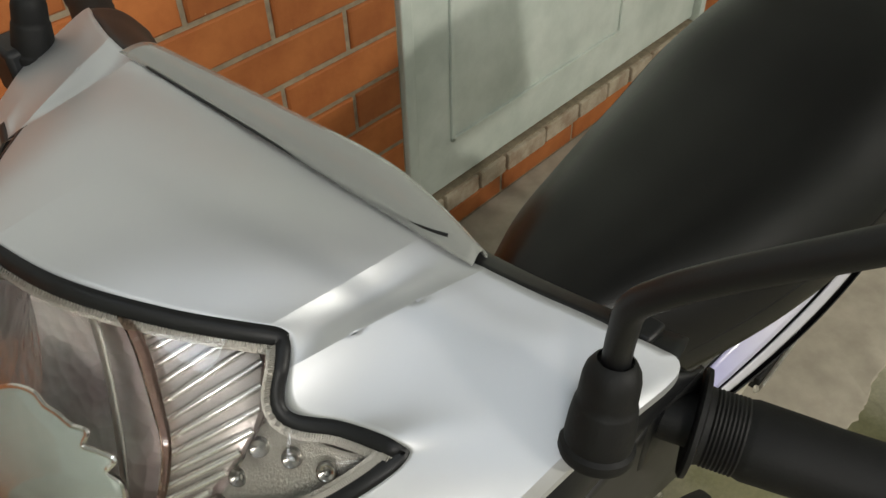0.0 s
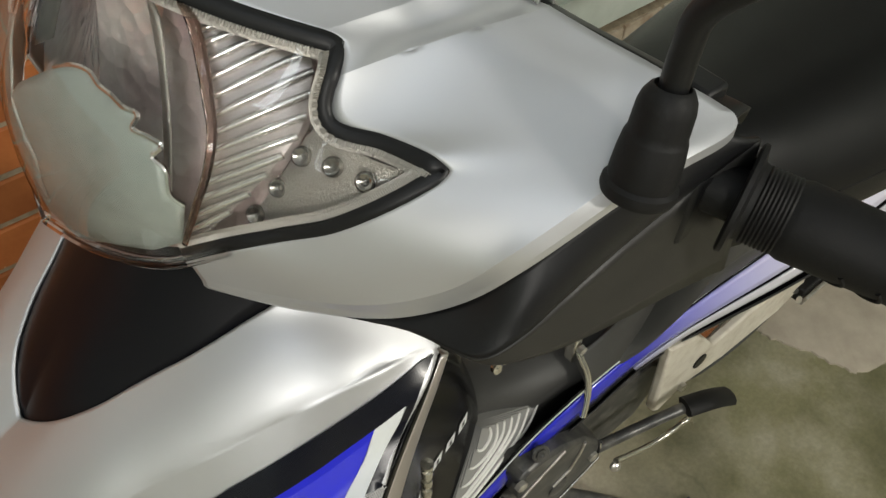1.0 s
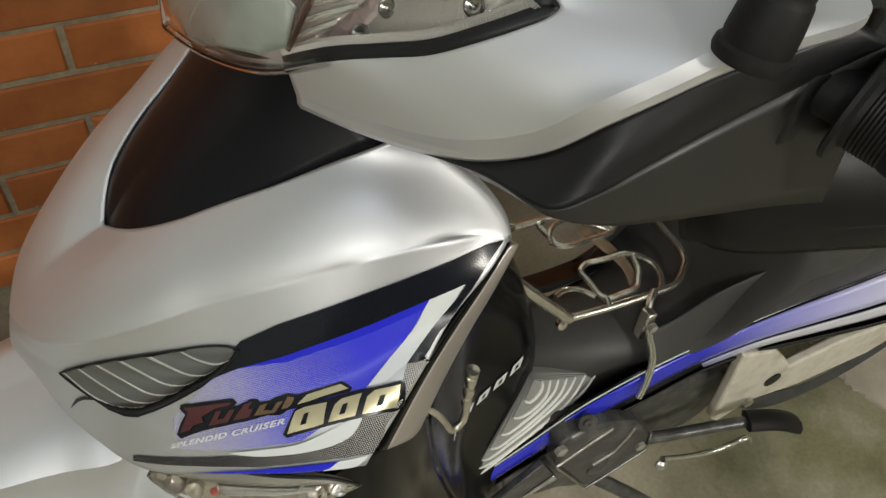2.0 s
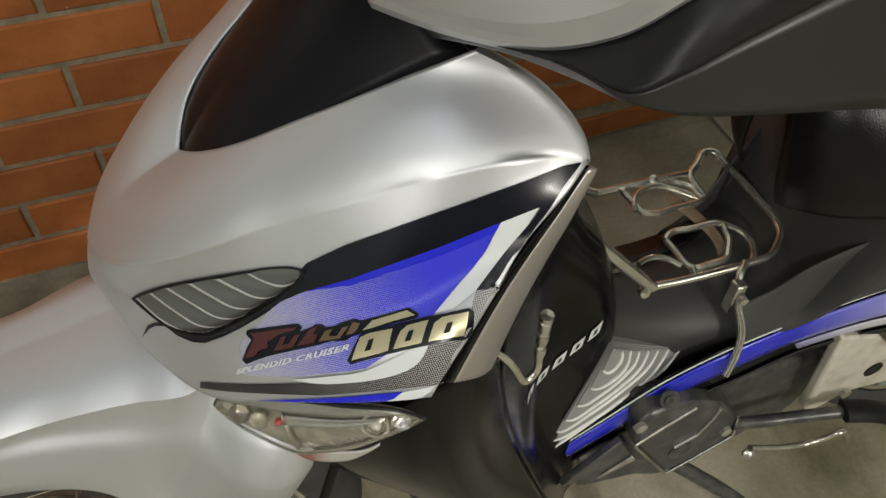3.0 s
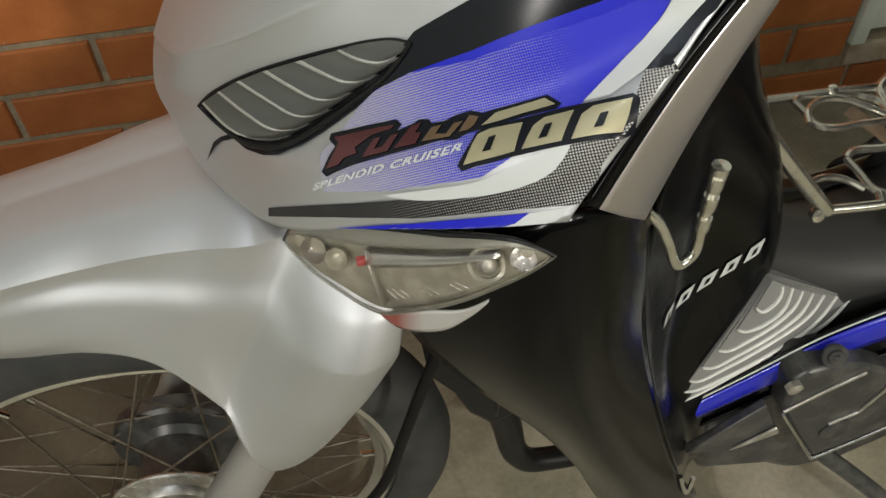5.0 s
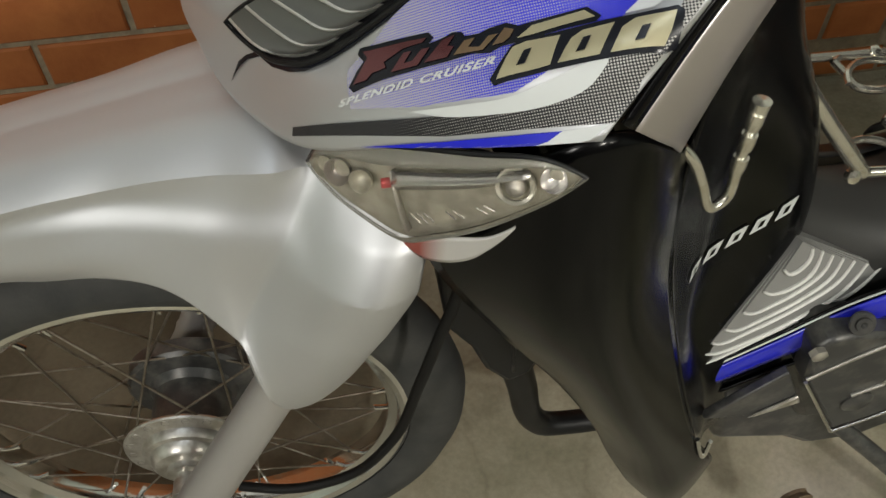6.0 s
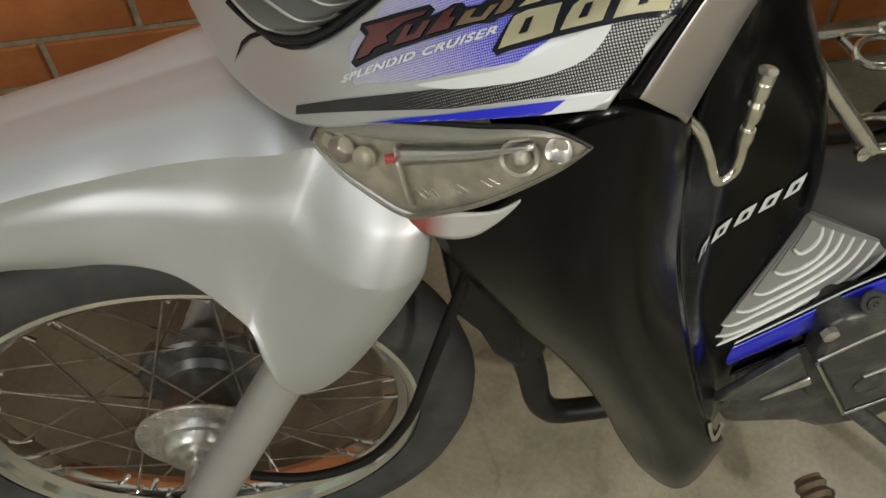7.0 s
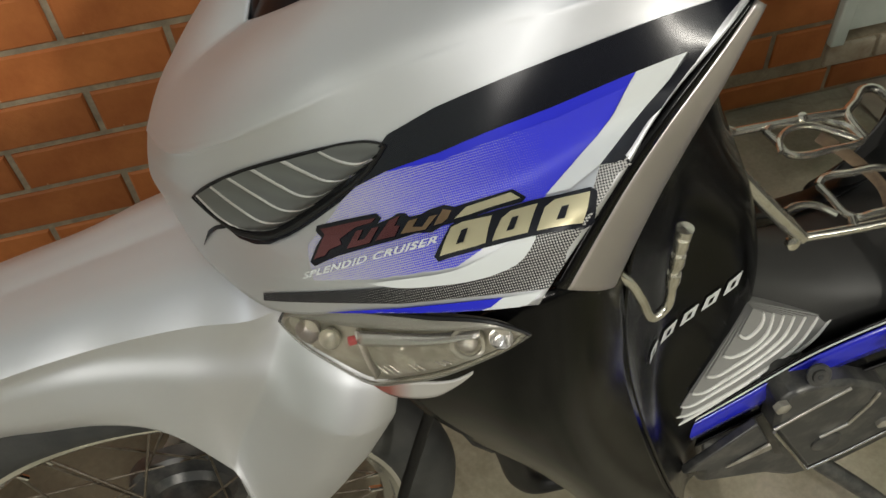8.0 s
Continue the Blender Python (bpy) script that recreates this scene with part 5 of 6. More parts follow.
run_ /= np.linalg.norm(run_, axis=1, keepdims=True)
off_ = gap_[np.arange(len(flat_)), near_]
within = -(run_[:, 0] * off_[:, 1] - run_[:, 1] * off_[:, 0])
step_ = np.clip(within / 0.015 + 0.4, 0, 1)
step_ = step_ * step_ * (3 - 2 * step_) * np.clip((flat_[:, 0] + 0.34) / 0.1, 0, 1)
share = np.tile(np.linspace(0, 1, 60), 260)
hollow = (1 - step_) * np.sin(0.5 * np.pi * np.clip((1 - share) / 0.2, 0, 1)) * np.clip((-0.062 - flat_[:, 0]) / 0.045, 0, 1) * np.clip((flat_[:, 0] + 0.42) / 0.15, 0, 1) * np.clip((flat_[:, 2] - 0.57) / 0.06, 0, 1)
push_ = (-0.0006 * step_ + 0.0035 * hollow).reshape(low.shape[:2])
for _ in range(10):
    push_[1:-1, 1:-1] = (push_[:-2, 1:-1] + push_[2:, 1:-1] + push_[1:-1, :-2] + push_[1:-1, 2:]) / 4
low[..., 1] += push_
arch_ = []
for q in secs:
    edge_, top_ = np.array(q[3]), np.array(q[4])
    shoulder = np.array(((edge_[0] + top_[0]) / 2, edge_[1] * 0.68, (edge_[2] + top_[2]) / 2 + 0.0075))
    top_ = np.array((top_[0], 0.0, max(top_[2], shoulder[2] + 0.002)))
    arch_.append([edge_, shoulder, (shoulder + top_) * (0.5, 0.45, 0.5) + (0, 0, 0.0012), top_])
crown = loft(arch_, 24, 260)
crown[:, 0] = low[:, -1]
guard_ = mirrored(np.concatenate([low, crown[:, 1:]], 1))
guard_[..., 1] *= np.where(guard_[..., 1] > 0, 0.74, 1.0)  # steered: the wall side sits closer to the wheel
part("front_mudguard", grid_bm(guard_ + (0, LEAN_Y, 0)), silver, bike, "metallic silver front mudguard", smooth=14, thick=0.003)

# ---- handlebar cover with headlight ----
# stations from the middle of the hood round to the chin: inner edge at the lens, outer edge, bulge, raised rim
CREASE_A = ((0.110, -0.105, 1.1395), (0.19, -0.118, 1.1435), 0.0, 0.0)
CREASE_B = ((0.108, -0.12, 1.128), (0.1925, -0.1525, 1.1435), 0.0012, 0.0)
TIP = ((0.12, -0.168, 1.1115), (0.216, -0.235, 1.126), 0.0012, 0.0008)
HOOD = [((0.053, 0.0, 1.162), (0.19, 0.0, 1.143), 0.012, 0.004), ((0.062, -0.035, 1.157), (0.19, -0.05, 1.1435), 0.012, 0.004), ((0.085, -0.073, 1.147), (0.19, -0.09, 1.144), 0.008, 0.002), CREASE_A]
CHANNEL = [CREASE_A, ((0.115, -0.112, 1.136), (0.1912, -0.135, 1.142), -0.0055, -0.003), CREASE_B]
WING = [CREASE_B, ((0.1, -0.126, 1.115), (0.199, -0.176, 1.1395), 0.0015, 0.0), ((0.112, -0.146, 1.112), (0.208, -0.206, 1.1345), 0.002, 0.0005), TIP]
FRONT = [TIP, ((0.122, -0.174, 1.108), (0.19, -0.232, 1.118), 0.0015, 0.002), ((0.117, -0.1745, 1.105), (0.165, -0.226, 1.11), 0.002, 0.0025),
         ((0.109, -0.172, 1.101), (0.145, -0.221, 1.099), 0.0025, 0.003), ((0.094, -0.164, 1.092), (0.126, -0.215, 1.087), 0.003, 0.0035),
         ((0.08, -0.152, 1.081), (0.111, -0.2, 1.064), 0.004, 0.004), ((0.065, -0.135, 1.071), (0.09, -0.178, 1.047), 0.004, 0.0035),
         ((0.05, -0.12, 1.063), (0.066, -0.145, 1.037), 0.003, 0.002), ((0.035, -0.096, 1.045), (0.038, -0.098, 1.03), 0.0, 0.0)]
SWEEP = WING + FRONT[1:]
bm = bmesh.new()
for stations in (HOOD, CHANNEL, SWEEP):
    a_, b_ = np.array([q[0] for q in stations]), np.array([q[1] for q in stations])
    w_ = np.array([[0, 0.0, 1.0]] * len(stations)) if stations is not SWEEP else np.array([[0, -0.2, 1.0]] * 3 + [[-0.1, -0.3, 0.9]] + [[-0.4, -0.55, 0.73]] * 8)
    m_ = (a_ + b_) / 2 + w_ * np.array([[q[2]] for q in stations])
    e_ = a_ * 0.12 + b_ * 0.88 + w_ * np.array([[q[3]] for q in stations])
    pieces = [loft([a_, m_, e_], 120, 26), loft([e_, b_], 120, 4)]
    if stations is SWEEP:
        for _ in range(80):
            q_ = pieces[0]
            q_[1:-1, 1:-1] = (q_[:-2, 1:-1] + q_[2:, 1:-1] + q_[1:-1, :-2] + q_[1:-1, 2:]) / 4
        b_ = pieces[1][-1][28:]
        pieces.append(np.array([b_, b_ + np.array((0.0, 0.0, -0.004)), b_ * (1, 0.985, 1) + (0.002, 0, -0.009)]))
    for g in pieces:
        grid_bm(g, bm=bm)
        grid_bm(g * (1, -1, 1), bm=bm)
bmesh.ops.remove_doubles(bm, verts=bm.verts, dist=0.0004)
bmesh.ops.recalc_face_normals(bm, faces=bm.faces)
bar_cover = part("handlebar_cover", bm, silver, bike, "metallic silver handlebar and headlight cover", smooth=11, thick=0.0025)

# dark lower half of the cover
low_a = [(0.045, -0.1, 1.024), (0.07, -0.146, 1.03), (0.094, -0.178, 1.04), (0.112, -0.199, 1.056), (0.128, -0.213, 1.079), (0.147, -0.219, 1.092), (0.167, -0.224, 1.103), (0.192, -0.23, 1.111), (0.218, -0.233, 1.119)]
low_b = [(0.06, -0.1, 1.012), (0.08, -0.15, 1.03), (0.094, -0.19, 1.04), (0.105, -0.22, 1.046), (0.12, -0.226, 1.055), (0.138, -0.227, 1.064), (0.17, -0.228, 1.077), (0.2, -0.232, 1.092), (0.236, -0.2385, 1.11)]
low_c = [(0.07, -0.1, 1.0), (0.088, -0.15, 1.02), (0.1, -0.19, 1.032), (0.107, -0.222, 1.042), (0.13, -0.229, 1.036), (0.155, -0.234, 1.034), (0.18, -0.236, 1.03), (0.215, -0.238, 1.024), (0.252, -0.24, 1.015)]
lower_cover = loft([low_a, (np.array(low_a) + low_b) / 2 + (-0.001, -0.002, 0), low_b], 60, 10)
belly = loft([low_b, (np.array(low_b) + low_c) / 2, low_c], 60, 8)
for nm, g, m_ in (("lower_cover", lower_cover, black_satin), ("cover_underside", belly, underside)):
    for sgn in (1, -1):
        part(nm, grid_bm(g * (1, sgn, 1)), m_, bar_cover, "matte black lower cover", smooth=50, thick=0.002)
for sgn in (1, -1):
    edge_ = cr(low_c, 20) * (1, sgn, 1)
    part("cover_belly", grid_bm(np.array([edge_, edge_ * (1, 0.5, 1) + (0.02, 0, -0.006), edge_ * (1, 0, 1) + (0.03, 0, -0.004)])), underside, bar_cover, thick=0.002)
# dark rear cover with the instrument under its clear hood
rear_a = [(0.19, 0, 1.142), (0.19, -0.1, 1.143), (0.193, -0.152, 1.141), (0.206, -0.195, 1.135), (0.217, -0.234, 1.126)]
rear_b = [(0.21, 0, 1.13), (0.21, -0.1, 1.13), (0.212, -0.152, 1.13), (0.222, -0.195, 1.126), (0.235, -0.23, 1.12)]
rear_c = [(0.245, 0, 1.06), (0.245, -0.1, 1.06), (0.245, -0.152, 1.07), (0.245, -0.195, 1.09), (0.25, -0.222, 1.1)]
part("rear_cover", grid_bm(mirrored(loft([rear_a, rear_b, rear_c], 40, 12)[:, ::-1])), black_satin, bar_cover, "matte black rear cover", thick=0.002)
hood_a = [(0.186, 0.13, 1.145), (0.187, 0.0, 1.147), (0.187, -0.1, 1.147), (0.19, -0.147, 1.144)]
hood_b = [(0.198, 0.12, 1.15), (0.2, 0.0, 1.155), (0.2, -0.09, 1.158), (0.197, -0.145, 1.146)]
hood_c = [(0.225, 0.12, 1.12), (0.228, 0.0, 1.12), (0.224, -0.09, 1.12), (0.208, -0.143, 1.124)]
gg = part("gauge_glass", grid_bm(loft([hood_a, hood_b, hood_c], 40, 14)), gauge_glass, bar_cover, "clear plastic instrument cover", thick=0.0015)
gg.visible_shadow = False
part("gauge_seal", tube([(0.186, 0.1, 1.147), (0.187, 0.0, 1.1475), (0.188, -0.09, 1.148), (0.191, -0.122, 1.149), (0.193, -0.13, 1.1495)], 0.0008, 50, 8), black_satin, bar_cover)

# headlight
H_TOP = [(0.05, 0.0, 1.159), (0.066, -0.045, 1.152), (0.088, -0.078, 1.143), (0.109, -0.105, 1.136), (0.101, -0.1245, 1.113), (0.112, -0.147, 1.109), (0.12, -0.17, 1.107)]
H_BOT = [(-0.002, 0.0, 1.013), (0.009, -0.048, 1.026), (0.027, -0.09, 1.042), (0.048, -0.117, 1.061), (0.064, -0.133, 1.07), (0.082, -0.153, 1.082), (0.119, -0.171, 1.106)]
H_PUSH = [(-0.02, 0, 0.004), (-0.02, -0.007, 0.004), (-0.019, -0.011, 0.004), (-0.014, -0.008, 0.004), (-0.006, -0.006, 0.004), (-0.004, -0.004, 0.003), (0, 0, 0)]


def headlight_grid(push, sink, n):
    return np.array([cr([np.array(a) + sink, (np.array(a) + b) / 2 + np.array(p) * push + sink, np.array(b) + sink], n) for a, b, p in zip(cr(H_TOP, 26), cr(H_BOT, 26), cr(H_PUSH, 26))])


g = headlight_grid(1.0, np.array((0, 0, 0)), 20)
headlight = part("headlight", grid_bm(mirrored(np.swapaxes(headlight_grid(-0.6, np.array((0.012, 0.003, 0.0)), 20), 0, 1)[:, ::-1])), bowl_reflector, bike, "wide clear headlight with chrome reflectors", smooth=50)
hl = part("lens", grid_bm(mirrored(np.swapaxes(g, 0, 1)[:, ::-1])), lens_glass, headlight, "clear plastic headlight lens", thick=0.0015)
hl.visible_shadow = False
lens_bm = grid_bm(mirrored(np.swapaxes(g, 0, 1)[:, ::-1]))
lens_bm.normal_update()
lens_tree = BVHTree.FromBMesh(lens_bm)
lens_bm.free()
L_AT, L_X, L_Y, L_N = Vector((0.06, -0.08, 1.09)), Vector((0.8, -0.6, 0.0)), Vector((0.3964, 0.5285, 0.7507)), Vector((-0.4504, -0.6006, 0.6606))


def in_lens(u, v, depth):
    """A place behind the lens, seen square on to its side."""
    p = L_AT + L_X * u / 1000 + L_Y * v / 1000
    at, _, _, _ = lens_tree.ray_cast(p + L_N * 0.2, -L_N, 0.5)
    if at is None:
        at, _, _, _ = lens_tree.find_nearest(p)
    return at - L_N * depth


# flat black border between cover and lens, with a beaded inner step
inner_edge = np.concatenate([cr([c[0] for c in HOOD], 30), cr([c[0] for c in CHANNEL], 12)[1:], cr([c[0] for c in WING], 24)[1:], cr([c[0] for c in FRONT], 50)[1:]])
run_ = np.gradient(inner_edge, axis=0)
run_ /= np.linalg.norm(run_, axis=1, keepdims=True)
inward = []
for p_, t_ in zip(inner_edge, run_):
    at, nor, _, _ = lens_tree.find_nearest(Vector(p_))
    n_ = np.array(nor) if nor.dot(L_N) > 0 else -np.array(nor)
    w_ = np.cross(t_, n_)
    aim = np.array((0.07, -0.1, 1.095)) - p_
    inward.append((w_ if w_ @ aim > 0 else -w_) / max(np.linalg.norm(w_), 1e-6))
inward = np.array(inward)
for _ in range(3):
    inward[1:-1] = (inward[:-2] + inward[1:-1] * 2 + inward[2:]) / 4
back_ = -np.array(L_N) * 0.0015
bands = [inner_edge - inward * 0.0015 + np.array(L_N) * 0.0006, inner_edge + inward * 0.0022 + np.array(L_N) * 0.0009, inner_edge + inward * 0.0058 + back_ * 0.6, inner_edge + inward * 0.0066 + back_ * 1.2]
ledge = [inner_edge + inward * 0.0064 + back_ * 1.0, inner_edge + inward * 0.0092 + back_ * 1.6, inner_edge + inward * 0.011 + back_ * 2.2]
for sgn in (1, -1):
    part("lens_gasket", grid_bm(np.array(bands) * (1, sgn, 1)), black_satin, headlight, "matt black lens border", smooth=40, thick=0.0012)
    part("border_ledge", grid_bm(np.array(ledge) * (1, sgn, 1)), satin_reflector, headlight, "satin inner ledge of the border", smooth=40)
bm = bmesh.new()
for k in range(len(inner_edge) - 1):
    for f_ in (0.0, 0.33, 0.67):
        p_ = inner_edge[k] * (1 - f_) + inner_edge[k + 1] * f_
        rod(tuple(p_ + inward[k] * 0.0066 + back_ * 0.6), tuple(p_ + inward[k] * 0.0092 + back_ * 1.2), 0.00038, None, 5, bm)
part("beading", bm, satin_reflector, headlight, "fine ribbed inner step of the border")
chin = cr([(c[0] - 0.001, c[1], c[2]) for c in H_BOT[:4]], 24)
bm = tube([tuple(q) for q in chin], 0.0028, 40, 8)
tube([tuple(q * (1, -1, 1)) for q in chin], 0.0028, 40, 8, bm)
part("lens_chin", bm, lens_glass, headlight)
# ribbed side reflector, its backing darkened as shade between the ribs
rib_left = cr([(3.0, 46.0), (6.3, 35.9), (8.9, 19.1), (10.3, 4.2), (7.3, -10.8), (-0.1, -27.0), (-9.1, -44.4)], 14)
rib_right = cr([(11.0, 48.0), (26.0, 43.8), (50.0, 36.5), (49.7, 21.5), (46.0, 6.0), (33.0, -11.0), (4.0, -37.0)], 14)
flank = [tuple(q) for q in rib_left] + [tuple(q) for q in rib_right[::-1]]
for sgn in (1, -1):
    bm = sheet(flank, lambda u, v: in_lens(u, v, 0.0085), 5.0)
    for v_ in bm.verts:
        v_.co.y *= sgn
    part("side_reflector", bm, dark_reflector, headlight, "ribbed silver side reflector, gaps coloured dark as shade")
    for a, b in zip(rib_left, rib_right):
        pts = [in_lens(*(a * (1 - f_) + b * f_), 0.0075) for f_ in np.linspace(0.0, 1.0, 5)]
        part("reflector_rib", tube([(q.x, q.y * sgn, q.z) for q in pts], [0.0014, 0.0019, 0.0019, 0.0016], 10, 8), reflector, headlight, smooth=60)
    g = loft([[(0.098, -0.118, 1.112), (0.1, -0.14, 1.107), (0.112, -0.166, 1.106)], [(0.074, -0.112, 1.078), (0.088, -0.138, 1.09), (0.112, -0.167, 1.104)], [(0.06, -0.105, 1.058), (0.08, -0.14, 1.076), (0.112, -0.168, 1.102)]], 20, 12)
    part("dotted_reflector", grid_bm(g * (1, sgn, 1)), satin_reflector, headlight, "satin silver reflector with round dimples")
    for at in ((0.069, -0.108, 1.063), (0.08, -0.112, 1.076), (0.09, -0.118, 1.093), (0.087, -0.126, 1.076), (0.095, -0.134, 1.096), (0.1, -0.15, 1.097)):
        part("dimple", lathe([(0.0, -0.0004), (0.0018, 0.0), (0.0028, 0.0014), (0.0034, 0.0016), (0.0042, 0.0008), (0.0046, -0.0015)], (at[0] - 0.0045, (at[1] - 0.003) * sgn, at[2] + 0.0045), (-0.55, -0.5 * sgn, 0.66), 14), dimple_mat, headlight, smooth=60)
    bm = tube([(0.1, -0.118 * sgn, 1.117), (0.092, -0.116 * sgn, 1.1), (0.078, -0.108 * sgn, 1.075), (0.05, -0.096 * sgn, 1.05)], 0.0018, 30, 8)
    part("reflector_seam", bm, chrome, headlight)
# pale mint reflection low in the lens, painted on a sheet with a stepped edge
LOWER_R = [(-61.3, 32.4), (-49.4, 32.4), (-42.5, 29.1), (-38.9, 24.1), (-33.4, 20.0), (-28.0, 14.9), (-21.7, 11.6), (-24.2, 6.2), (-17.9, 2.9), (-11.8, -1.3), (-16.4, -5.6), (-11.5, -11.0), (-11.1, -21.4), (-5.7, -26.4), (-10.5, -43.0), (-26.2, -48.0), (-50.0, -47.0), (-75.0, -45.0), (-96.0, -30.0), (-104.0, -10.0), (-104.0, 12.0), (-84.0, 27.0)]
for sgn in (1, -1):
    bm = sheet(LOWER_R, lambda u, v: in_lens(u, v, 0.004), 5.0)
    for v_ in bm.verts:
        v_.co.y *= sgn
    part("lower_reflector", bm, pale_reflection, headlight, "satin sheet with a stepped edge, painted as a pale reflection", smooth=50, thick=0.001)
    rim = [in_lens(u, v, 0.0035) for u, v in LOWER_R[:14]]
    part("reflector_edge", tube([(q.x, q.y * sgn, q.z) for q in rim], 0.0012, 160, 6), chrome, headlight)
# clear ridge round the middle dome, and the bulb
for sgn in (1, -1):
    part("dome_ridge", tube([(q.x, q.y * sgn, q.z) for q in (in_lens(u, v, 0.001) for u, v in ((-4.1, 60.0), (2.6, 49.4), (6.3, 35.9), (8.9, 19.1), (10.3, 4.2), (7.3, -10.8), (-0.1, -27.0), (-9.1, -44.4)))], [0.0016, 0.003, 0.003, 0.0026, 0.0022, 0.002, 0.0018, 0.0014], 50, 8), brown_clear, headlight, "brownish clear ridge of the lens")
    part("reflector_step", grid_bm(loft([[(0.07, -0.03 * sgn, 1.14), (0.06, -0.05 * sgn, 1.11), (0.045, -0.065 * sgn, 1.07)], [(0.066, -0.05 * sgn, 1.135), (0.055, -0.066 * sgn, 1.105), (0.038, -0.08 * sgn, 1.06)]], 12, 4)), satin_reflector, headlight, thick=0.001)
# mirror stem on its rubber boot
MIRROR = [(0.1795, -0.2262, 1.145), (0.1795, -0.2265, 1.17), (0.1785, -0.229, 1.186), (0.1785, -0.238, 1.199), (0.18, -0.25, 1.2115), (0.1855, -0.282, 1.2397), (0.192, -0.32, 1.272), (0.198, -0.36, 1.305)]
for sgn in (1, -1):
    boot = lathe([(0.0, -0.006), (0.0146, -0.006), (0.0153, -0.004), (0.015, -0.001), (0.0134, 0.0005), (0.0137, 0.003), (0.0133, 0.011), (0.0124, 0.0185), (0.0121, 0.0195), (0.0114, 0.0205), (0.0115, 0.023), (0.0112, 0.031), (0.0104, 0.035), (0.0084, 0.0385), (0.007, 0.0395), (0.0068, 0.0375), (0.0, 0.037)], (0.171, -0.229 * sgn, 1.117), (0.22, 0.08 * sgn, 1), 40)
    mir = part("mirror_stem", tube([(MIRROR[k][0], MIRROR[k][1] * sgn, MIRROR[k][2]) for k in range(len(MIRROR))], 0.0056, 70, 14), black_satin, bike, "black steel mirror stem in a rubber boot")
    part("rubber_boot", boot, rubber, mir, "black ribbed rubber boot")

# grips
for sgn in (1, -1):
    gd = Vector((0.36, -0.93 * sgn, -0.055)).normalized()
    g0 = Vector((0.2255, -0.245 * sgn, 1.0865))
    prof = [(0.0, -0.001), (0.024, -0.001), (0.0252, 0.0), (0.0248, 0.002), (0.018, 0.0035)]
    prof += [(0.0178 if k % 2 else 0.0172, 0.006 + 0.0009 * k) for k in range(17)]
    prof += [(0.0178, 0.0225), (0.0182, 0.024), (0.0178, 0.04), (0.0172, 0.06), (0.0172, 0.09), (0.0176, 0.112), (0.019, 0.118), (0.017, 0.122), (0.0, 0.122)]
    grip = part("handlebar_grip", lathe(prof, g0, gd, 32), rubber, bike, "black rubber handlebar grip with a flange", smooth=35)
    part("handlebar_tube", rod(tuple(g0 - gd * 0.014), tuple(g0), 0.012), rubber, grip)
    sidev = gd.cross(Vector((0, 0, 1))).normalized()
    for k in range(5):
        c = g0 + gd * (0.045 + 0.015 * k)
        pts = [tuple(c + (sidev * math.cos(a) + gd.cross(sidev) * math.sin(a)) * 0.0174 + gd * 0.006 * math.sin(3 * a)) for a in np.linspace(0.2, 2.6, 9)]
        part("grip_rib", tube(pts, 0.0011, 24, 6), rubber, grip)
    part("switch_box", prism([(0.2, 1.06), (0.236, 1.06), (0.24, 1.1), (0.205, 1.1)], -0.2 * sgn, -0.236 * sgn), black_satin, bike, "black plastic switch housing", bevel=0.004)
part("brake_reservoir", box(0.15, 0.186, 0.222, 0.256, 1.085, 1.124), black_satin, bike, "black brake fluid reservoir on the far grip", bevel=0.004)
part("choke_lever", box(0.214, 0.228, -0.222, -0.2, 1.122, 1.132), black_satin, bike, bevel=0.002)

# ---- door in the wall ----
door = tagged(obj("door_1", box(1.03, 2.27, FACE + 0.012, FACE + 0.05, 0.14, 2.12), door_paint, smooth=0, bevel=0.003), "closed pale green painted steel door with shallow panels", "door", kind="structure")
part("door_frame", box(0.995, 1.026, FACE - 0.012, FACE + 0.06, 0.125, 2.15), door_paint, door, "pale green door frame", smooth=0, bevel=0.004)
part("door_frame", box(2.274, 2.305, FACE - 0.012, FACE + 0.06, 0.125, 2.15), door_paint, door, smooth=0, bevel=0.004)
for x0, x1 in ((1.15, 1.84),):
    for b in ((x0, x1, FACE + 0.004, FACE + 0.012, 0.262, 0.272), (x0, x1, FACE + 0.004, FACE + 0.012, 1.0, 1.01), (x0, x0 + 0.01, FACE + 0.004, FACE + 0.012, 0.262, 1.01), (x1 - 0.01, x1, FACE + 0.004, FACE + 0.012, 0.262, 1.01)):
        part("panel_bead", box(*b), door_paint, door, smooth=0, bevel=0.002)
rnd = random.Random(4)
x = 1.0
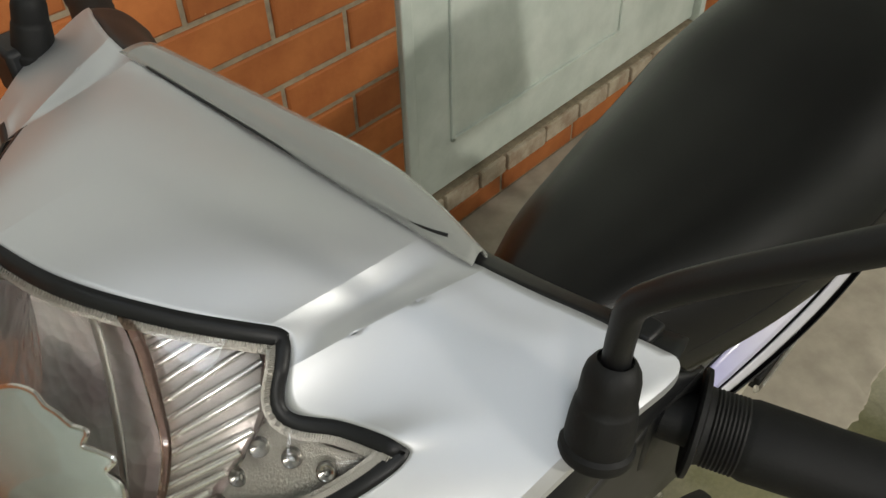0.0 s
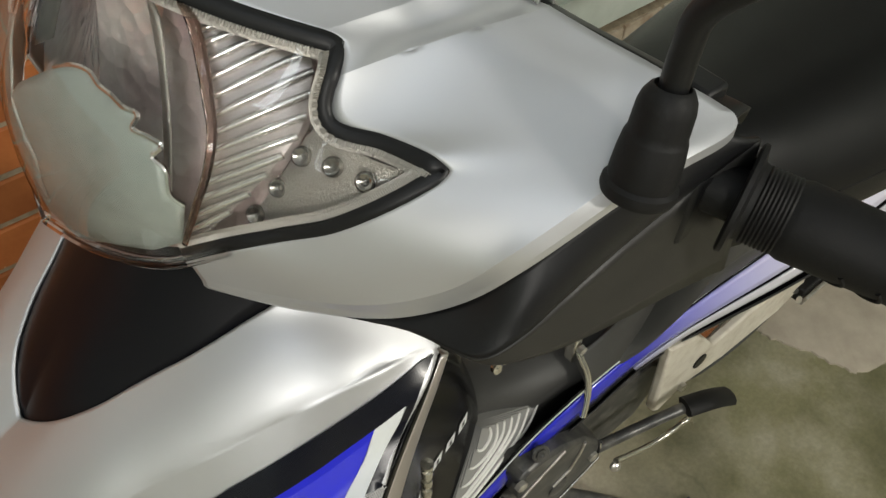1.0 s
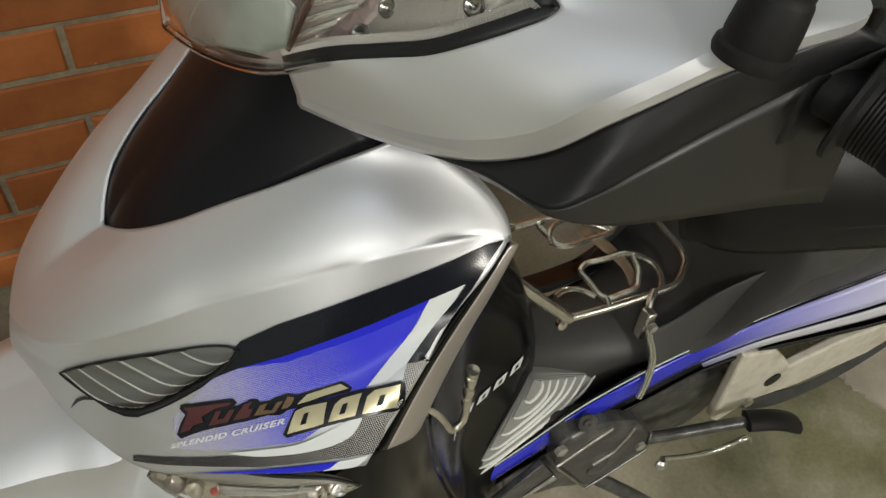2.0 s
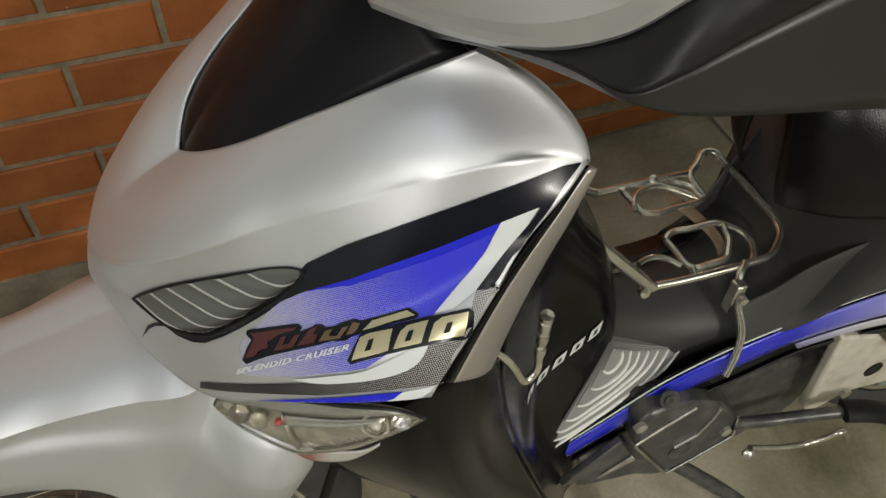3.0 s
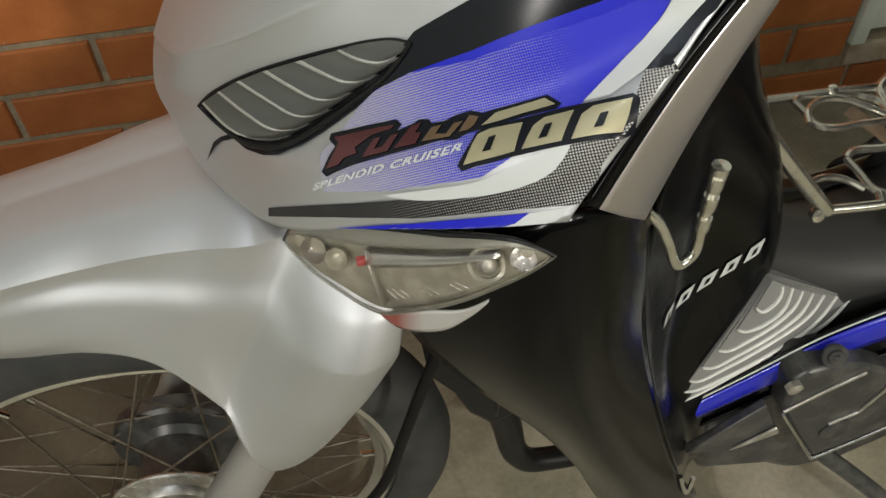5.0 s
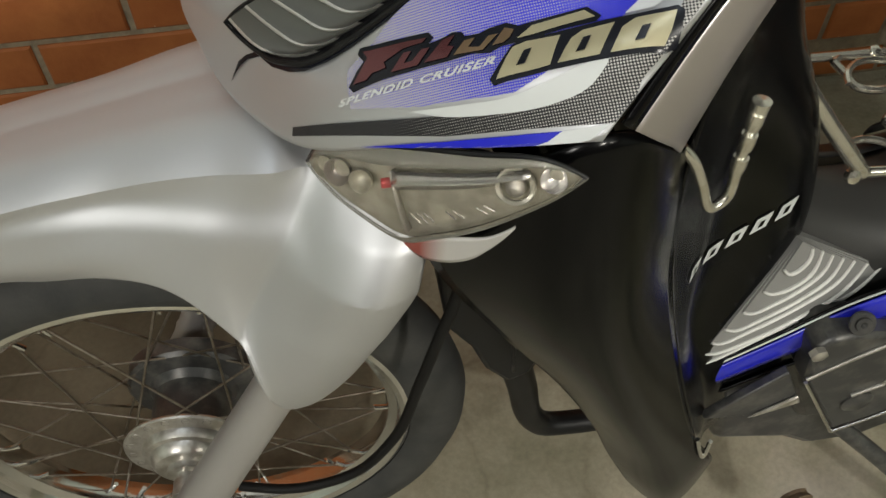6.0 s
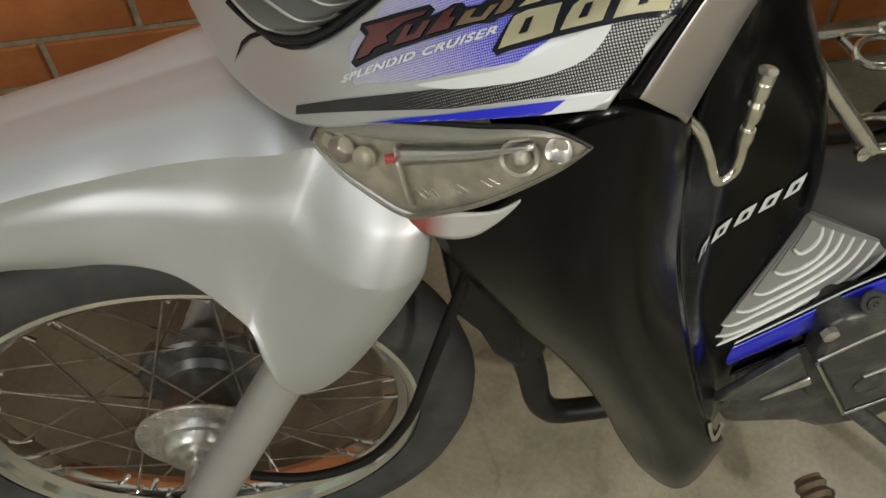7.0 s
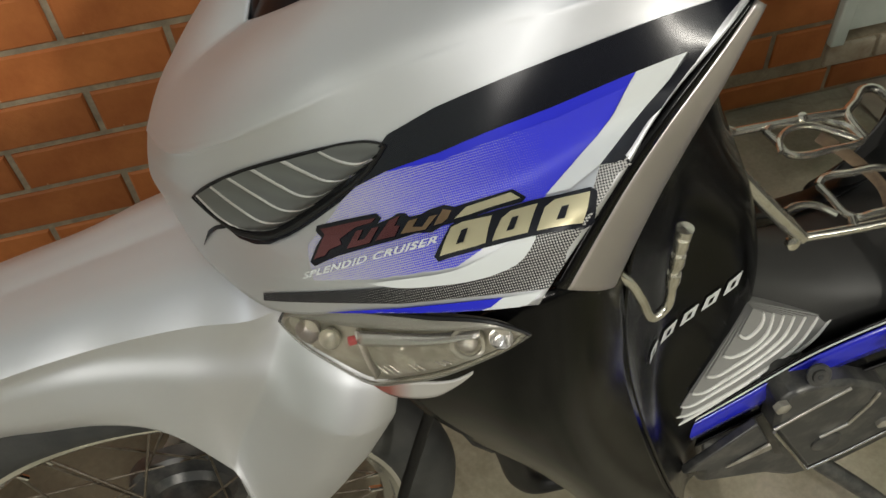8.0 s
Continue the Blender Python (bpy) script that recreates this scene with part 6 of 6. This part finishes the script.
while x < 2.28:
    w = rnd.uniform(0.1, 0.17)
    part("sill_block", box(x, min(x + w - 0.01, 2.29), FACE - 0.004 - rnd.uniform(0, 0.006), FACE + 0.02, 0.072, 0.122), plaster, wall, smooth=0, bevel=0.004)
    x += w

# ---- bricks ----
rows_z = [0.443 + COURSE * k for k in range(-6, 30)]
shared, far = {}, []
count = 0
for k, z0 in enumerate(rows_z):
    z1 = z0 + COURSE
    odd = (k - 6) % 2
    x = -4.0 + ((-0.061 - 0.158 * odd + 4.0) % LENGTH) - LENGTH
    while x < 5.0:
        a, b, lo_, hi_ = x + JOINT / 2, x + LENGTH - JOINT / 2, max(z0, 0.0) + JOINT / 2, min(z1, 3.0) - JOINT / 2
        x += LENGTH
        spans = [(max(a, -4), min(b, 5))]
        if hi_ > 0.13 and lo_ < 2.15:
            spans = [(max(a, -4), min(b, 0.99)), (max(a, 2.31), min(b, 5))]
        elif hi_ > 0.07 and lo_ < 0.13:
            hi_ = 0.066 if 0.9 < b < 2.35 else hi_
        for u, w in spans:
            if w - u < 0.02 or hi_ - lo_ < 0.012:
                continue
            near = -0.9 < u < 2.3 and z0 < 1.0 and count < 290
            if not near:
                far.append((u, w, lo_, hi_))
                continue
            key = (round(w - u, 3), round(hi_ - lo_, 3))
            if key not in shared:
                bm = box(0, w - u, -0.0, 0.09, 0, hi_ - lo_)
                bmesh.ops.bevel(bm, geom=[e for e in bm.edges if all(v.co.y < 0.01 for v in e.verts)], offset=0.0035, segments=1, affect="EDGES")
                ob = part("brick", bm, brick_mat, wall, smooth=0)
                shared[key] = ob.data
            else:
                ob = new("brick", shared[key])
                ob.parent = wall
            ob.matrix_basis = pose(u, FACE - 0.002 + random.uniform(-0.0015, 0.0015), lo_, random.uniform(-0.3, 0.3), random.uniform(-0.25, 0.25), 0)
            count += 1
bm = bmesh.new()
for u, w, lo_, hi_ in far:
    box(u, w, FACE - 0.002, FACE + 0.09, lo_, hi_, bm)
me = bpy.data.meshes.new("far_bricks")
bm.to_mesh(me)
bm.free()
me.materials.append(brick_mat)
fb = new("far_bricks", me)
fb.parent = wall
tagged(fb, kind="stuff")
